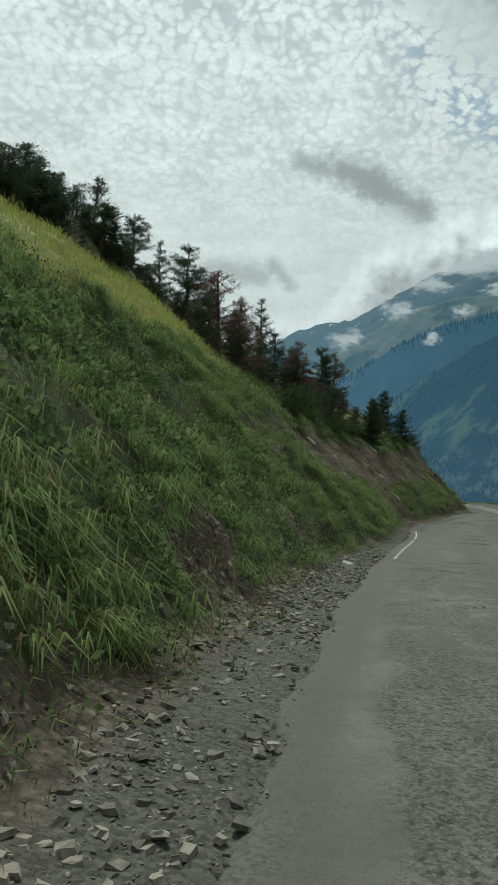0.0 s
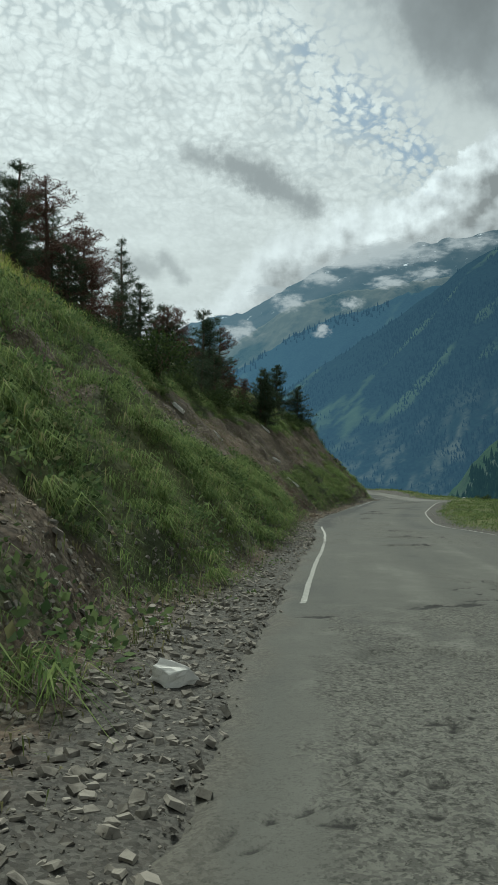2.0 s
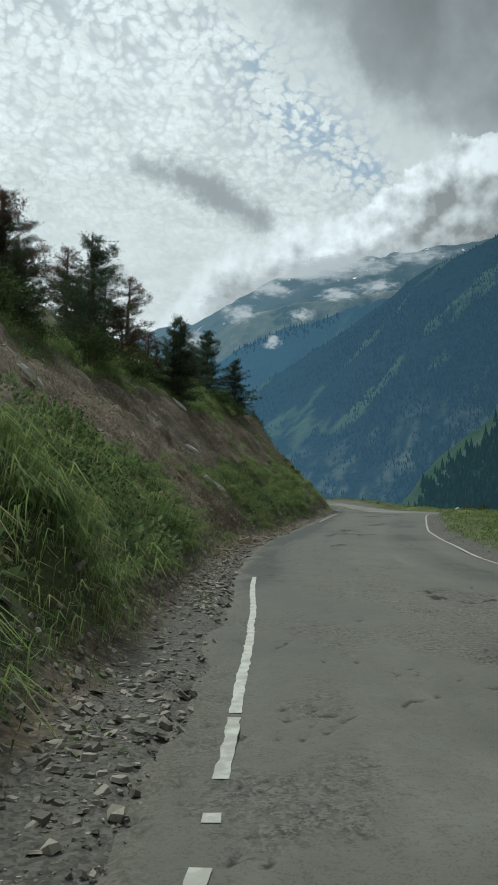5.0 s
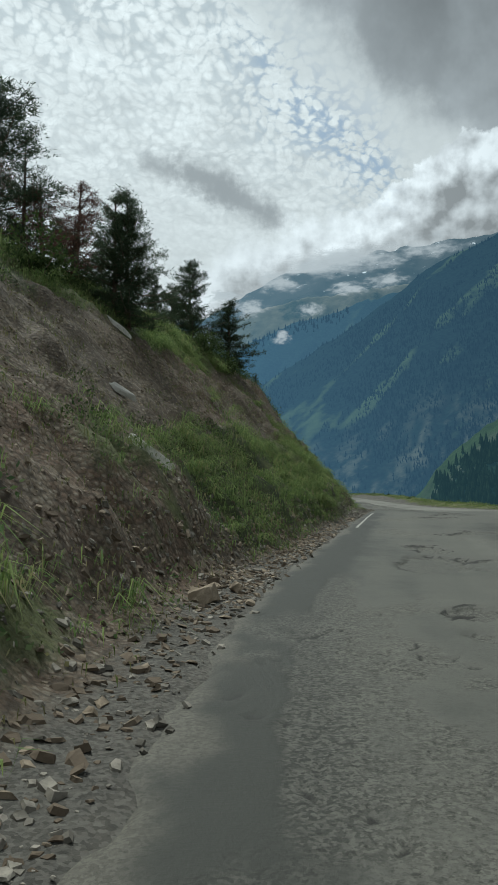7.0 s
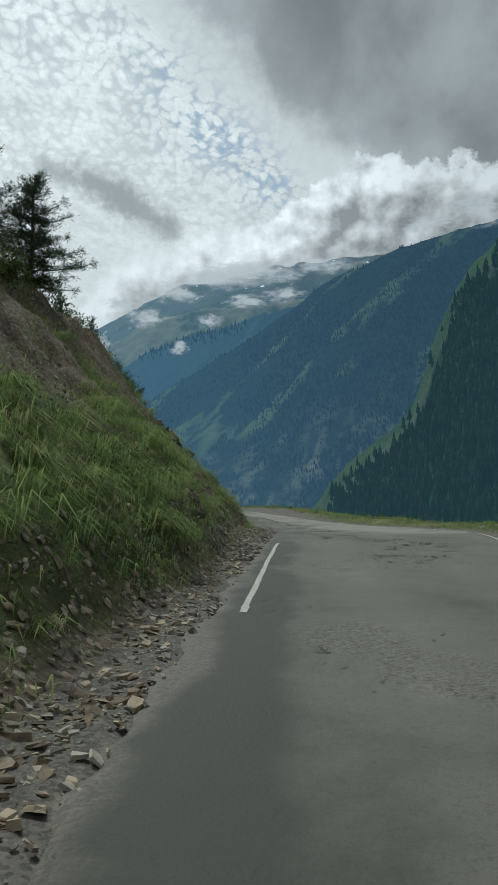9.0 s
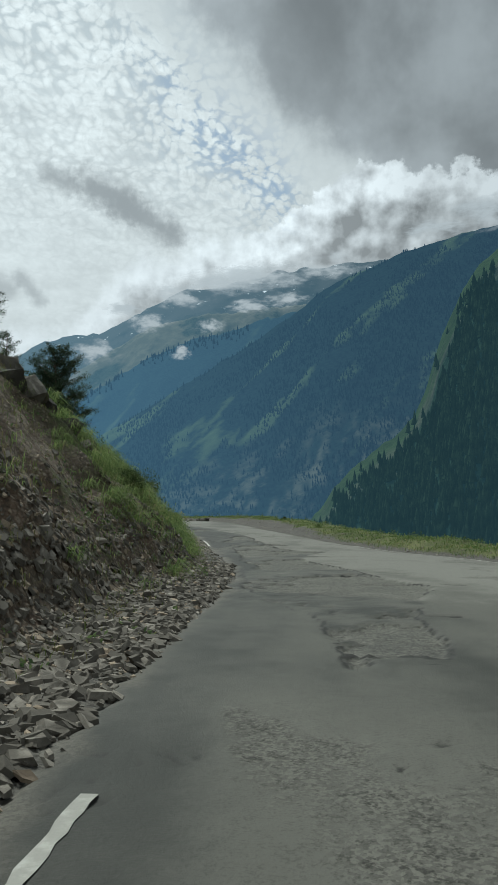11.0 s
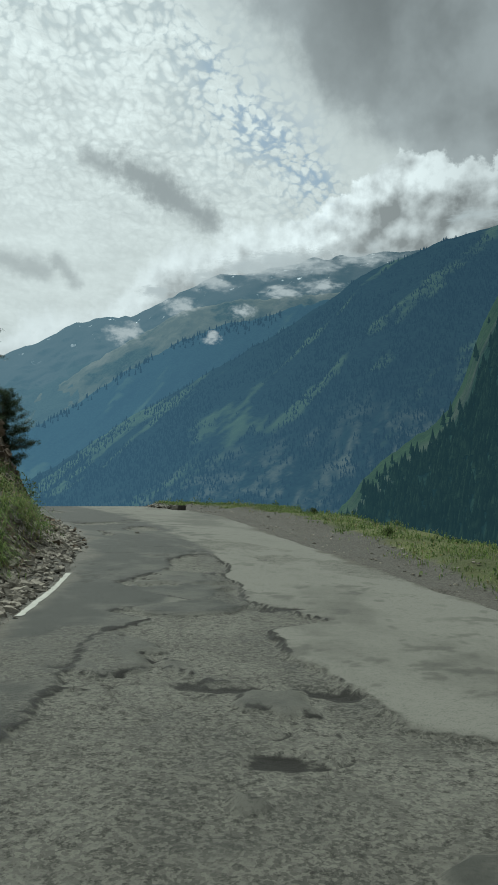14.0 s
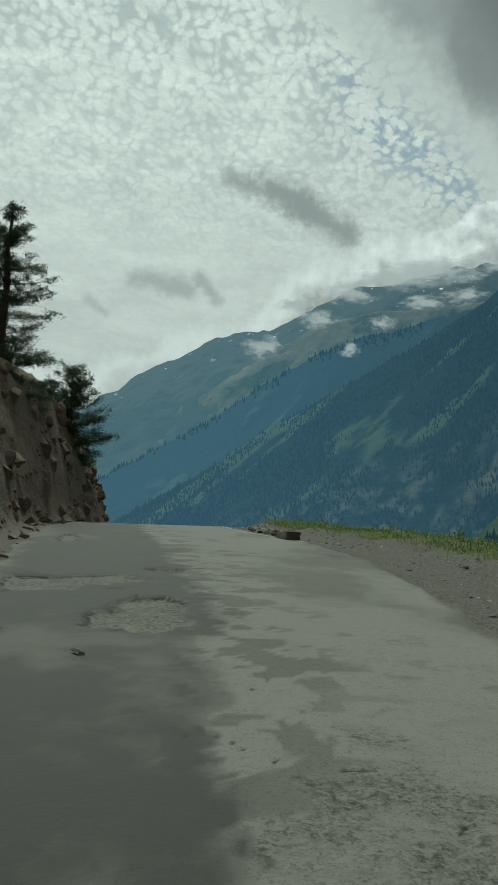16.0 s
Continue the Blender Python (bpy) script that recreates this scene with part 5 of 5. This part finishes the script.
rubble("cliff_stones", 430, 900, 128, 175, -0.2, 4, lambda y, u: 0.7 * smooth(u, 3.5, 0.2), 0.05, 0.25, CLIFF, "ochre stones below the cliff")
rubble("road_grit", 440, 1800, 4, 150, -8.5, 0.0, lambda y, u: 0.12 + 0.85 * smooth(np.abs(y - 12), 14, 2) * 0.7 + 0.4 * smooth(u, -1.3, -0.2), 0.010, 0.035, STONE, "grit and pebbles strewn over the asphalt")
rubble("verge_gravel", 450, 9000, 40, 168, -13.5, -5.5, lambda y, u: smooth(-u - table(WIDTH, y), 0.0, 0.4) * smooth(-u - table(WIDTH, y), 2.6, 1.2), 0.02, 0.09, STONE, "grey gravel on the outer shoulder")


def lone_stone(name, seed, place, size, mat, label, group, flat=0.55, tilt=0.25, heading=None):
    rng = np.random.default_rng(seed)
    bm = bmesh.new()
    v, f = slab_stone(rng, 1.0, rng.uniform(0.6, 0.85), flat)
    vs = [bm.verts.new(p) for p in v]
    for tri in f:
        bm.faces.new([vs[i] for i in tri])
    bmesh.ops.recalc_face_normals(bm, faces=bm.faces)
    bmesh.ops.bevel(bm, geom=list(bm.edges), offset=0.025, segments=1, affect="EDGES")
    bmesh.ops.subdivide_edges(bm, edges=[e for e in bm.edges if e.calc_length() > 0.3], cuts=2, use_grid_fill=True)
    for w in bm.verts:
        w.co *= 0.94 + 0.12 / max(w.co.length, 0.4)
        w.co += w.co.normalized() * (noise.noise(w.co * 2.3 + Vector((seed, 0, 0))) * 0.15 + noise.noise(w.co * 6 + Vector((0, seed, 0))) * 0.05)
    bmesh.ops.triangulate(bm, faces=bm.faces)
    me = bpy.data.meshes.new(name)
    bm.to_mesh(me)
    bm.free()
    me.materials.append(mat)
    ob = new(name, me)
    turn = Euler((rng.normal(0, tilt), rng.normal(0, tilt), rng.uniform(0, 6.28))).to_matrix().to_4x4() if heading is None else heading
    ob.matrix_basis = Matrix.Translation(place) @ turn @ Matrix.Diagonal((*size, 1))
    return tagged(ob, label, "stone", group)


rng = np.random.default_rng(77)
made = 0
while made < 120:
    y = rng.uniform(2, 132)
    t = float(table(TOE, np.array(y)))
    u = rng.uniform(0.15, t + 0.7)
    if rng.random() > (1.0 if 88 < y < 108 else 0.6):
        continue
    s = rng.uniform(0.06, 0.13) * (1.5 if 88 < y < 108 else 1.0)
    x, yy, z = ground_point(y, u)
    lone_stone("stone", 1000 + made, (x, yy, z + s * 0.2), (s, s * rng.uniform(0.6, 1.0), s * rng.uniform(0.45, 0.8)), STONE,
               "angular grey-brown stone lying among the roadside rubble", "larger stones along the road")
    made += 1
# stones that stand apart
x, yy, z = ground_point(19.0, 0.35)
lone_stone("stone", 1201, (x, yy, z + 0.1), (0.22, 0.17, 0.24), SLATE, "pale boulder at the edge of the asphalt", "larger stones along the road")
x, yy, z = ground_point(34.2, -0.35)
lone_stone("stone", 1202, (x, yy, 0.22 + z), (0.085, 0.075, 0.10), CRAG, "small dark stone lying on the painted line", "larger stones along the road")
x, yy, z = ground_point(36.2, -0.25)
lone_stone("stone", 1203, (x, yy, 0.22 + z), (0.06, 0.05, 0.06), CRAG, "small dark stone lying near the painted line", "larger stones along the road")


def down_slope(y, u, skew):
    """Turn that lays a long slab along the slope's fall."""
    a, b, c = Vector(ground_point(y, u + 0.8)), Vector(ground_point(y, u - 0.8)), Vector(ground_point(y + 0.8, u))
    d = (b - a).normalized()
    d = (d + skew * (c - (a + b) / 2).normalized()).normalized()
    n = d.cross((c - (a + b) / 2)).normalized()
    n = n if n.z > 0 else -n
    s = n.cross(d)
    return Matrix((d, s, n)).transposed().to_4x4()


for k, (y, u, ln, w) in enumerate([(71.9, 6.7, 0.75, 0.16), (64.2, 2.7, 0.85, 0.16), (39.0, 4.6, 0.9, 0.16), (52.0, 5.2, 0.5, 0.25), (67.5, 4.5, 0.4, 0.16),
                                   (45.5, 6.2, 0.5, 0.2)]):
    x, yy, z = ground_point(y, u)
    lone_stone("slab_rock", 1300 + k, (x, yy, z + 0.16), (ln, w, 0.15), SLATE, "long pale slab of rock lying down the slope", "pale slabs on the slope", 0.8, 0.2, down_slope(y, u, 0.3))
for k, (y, u, s) in enumerate([(103.6, 5.8, 0.55), (104.2, 5.4, 0.6), (104.8, 5.0, 0.5), (105.2, 4.6, 0.45), (104.4, 6.1, 0.5), (103.2, 6.3, 0.45), (105.0, 5.6, 0.4), (105.4, 4.1, 0.35)]):
    x, yy, z = ground_point(y, u)
    lone_stone("crag_rock", 1400 + k, (x, yy, z - 0.05), (s, s * 0.8, s * 1.1), CRAG, "dark jointed rock sticking out of the bank", "crag in the bank", 1.0, 0.4)
for k in range(105):
    y = rng.uniform(150, 182)
    u = rng.uniform(0.3, 3.3)
    s = rng.uniform(0.18, 0.55)
    x, yy, z = ground_point(y, u)
    lone_stone("cliff_rock", 1500 + k, (x, yy, z - 0.1 * s), (s, s * rng.uniform(0.6, 1.0), s * rng.uniform(0.7, 1.3)), CLIFF,
               "ochre brown rock block in the roadside cliff", "rock blocks of the cliff", 1.0, 0.5)


def parapet(y, u, ln, w, h):
    x, yy, z = ground_point(y, u)
    x2, y2, _ = ground_point(y + 1, u)
    bm = bmesh.new()
    bmesh.ops.create_cube(bm, size=1.0)
    bmesh.ops.scale(bm, vec=(w, ln, h), verts=bm.verts)
    bmesh.ops.subdivide_edges(bm, edges=list(bm.edges), cuts=3, use_grid_fill=True)
    for v in bm.verts:
        v.co += Vector((noise.noise(v.co * 3), noise.noise(v.co * 3 + Vector((5, 0, 0))), noise.noise(v.co * 3 + Vector((9, 0, 0))))) * 0.09
    me = bpy.data.meshes.new("parapet_block")
    bm.to_mesh(me)
    bm.free()
    me.materials.append(CRAG)
    ob = new("parapet_block", me)
    ob.matrix_basis = Matrix.Translation((x, yy, z + h * 0.4)) @ Matrix.Rotation(-math.atan2(x2 - x, y2 - yy), 4, "Z")
    return tagged(ob, "short dark stone parapet block at the road's outer edge", "parapet")


parapet(148.7, -7.9, 1.5, 0.5, 0.26)
for k, (y, u) in enumerate([(149.8, -7.9), (150.6, -7.85), (151.6, -7.7), (152.5, -7.7), (153.6, -7.5)]):
    x, yy, z = ground_point(y, u)
    lone_stone("stone", 1600 + k, (x, yy, z + 0.08), (0.22, 0.2, 0.2), STONE, "rough stone set along the road's outer edge", "larger stones along the road")
x, yy, z = ground_point(93.5, -10.2)
lone_stone("marker_stone", 1700, (x, yy, z + 0.2), (0.22, 0.2, 0.3), SLATE, "pale kerb stone standing on the grassy verge", "larger stones along the road")

for k, (y, u, s) in enumerate([(133.1, -1.9, 0.06)]):
    x, yy, _ = ground_point(y, u)
    lone_stone("stone", 1720 + k, (x, yy, float(level(np.array(y), np.array(u))) + 0.02), (s * 1.6, s, s), CRAG, "small dark stone lying on the asphalt", "larger stones along the road")


def dead_branch():
    """A weathered branch thrown on the stones, with two broken side limbs."""
    a, b = Vector(ground_point(126.0, 1.9)), Vector(ground_point(127.9, 0.9))
    line = [tuple(a.lerp(b, k) + Vector((0.04 * math.sin(9 * k), 0, 0.16 + 0.05 * math.sin(5 * k)))) for k in (0, 0.25, 0.5, 0.75, 1.0)]
    ob = new("dead_branch")
    part("stem", mesh_of("stem", *tube(line, [0.055, 0.05, 0.042, 0.034, 0.015], 8), WOOD_GREY, None, True), ob)
    for k, way in ((1, (0.25, 0.35, 0.12)), (2, (-0.2, 0.4, 0.2))):
        p = Vector(line[k])
        part("side_limb", mesh_of("side_limb", *tube([tuple(p), tuple(p + 0.6 * Vector(way)), tuple(p + Vector(way) * 1.2)], [0.028, 0.02, 0.008], 6), WOOD_GREY, None, True), ob)
    return tagged(ob, "grey weathered dead branch lying on the roadside stones", "branch")


dead_branch()

for k, (y, u, s) in enumerate([(60.8, 0.55, 0.24), (61.9, 0.3, 0.15), (62.3, 0.75, 0.12)]):
    x, yy, z = ground_point(y, u)
    lone_stone("stone", 1731 + k, (x, yy, z + s * 0.45), (s * 1.1, s, s), WARM_STONE, "ochre boulder at the foot of the bank", "larger stones along the road", 0.9, 0.3)
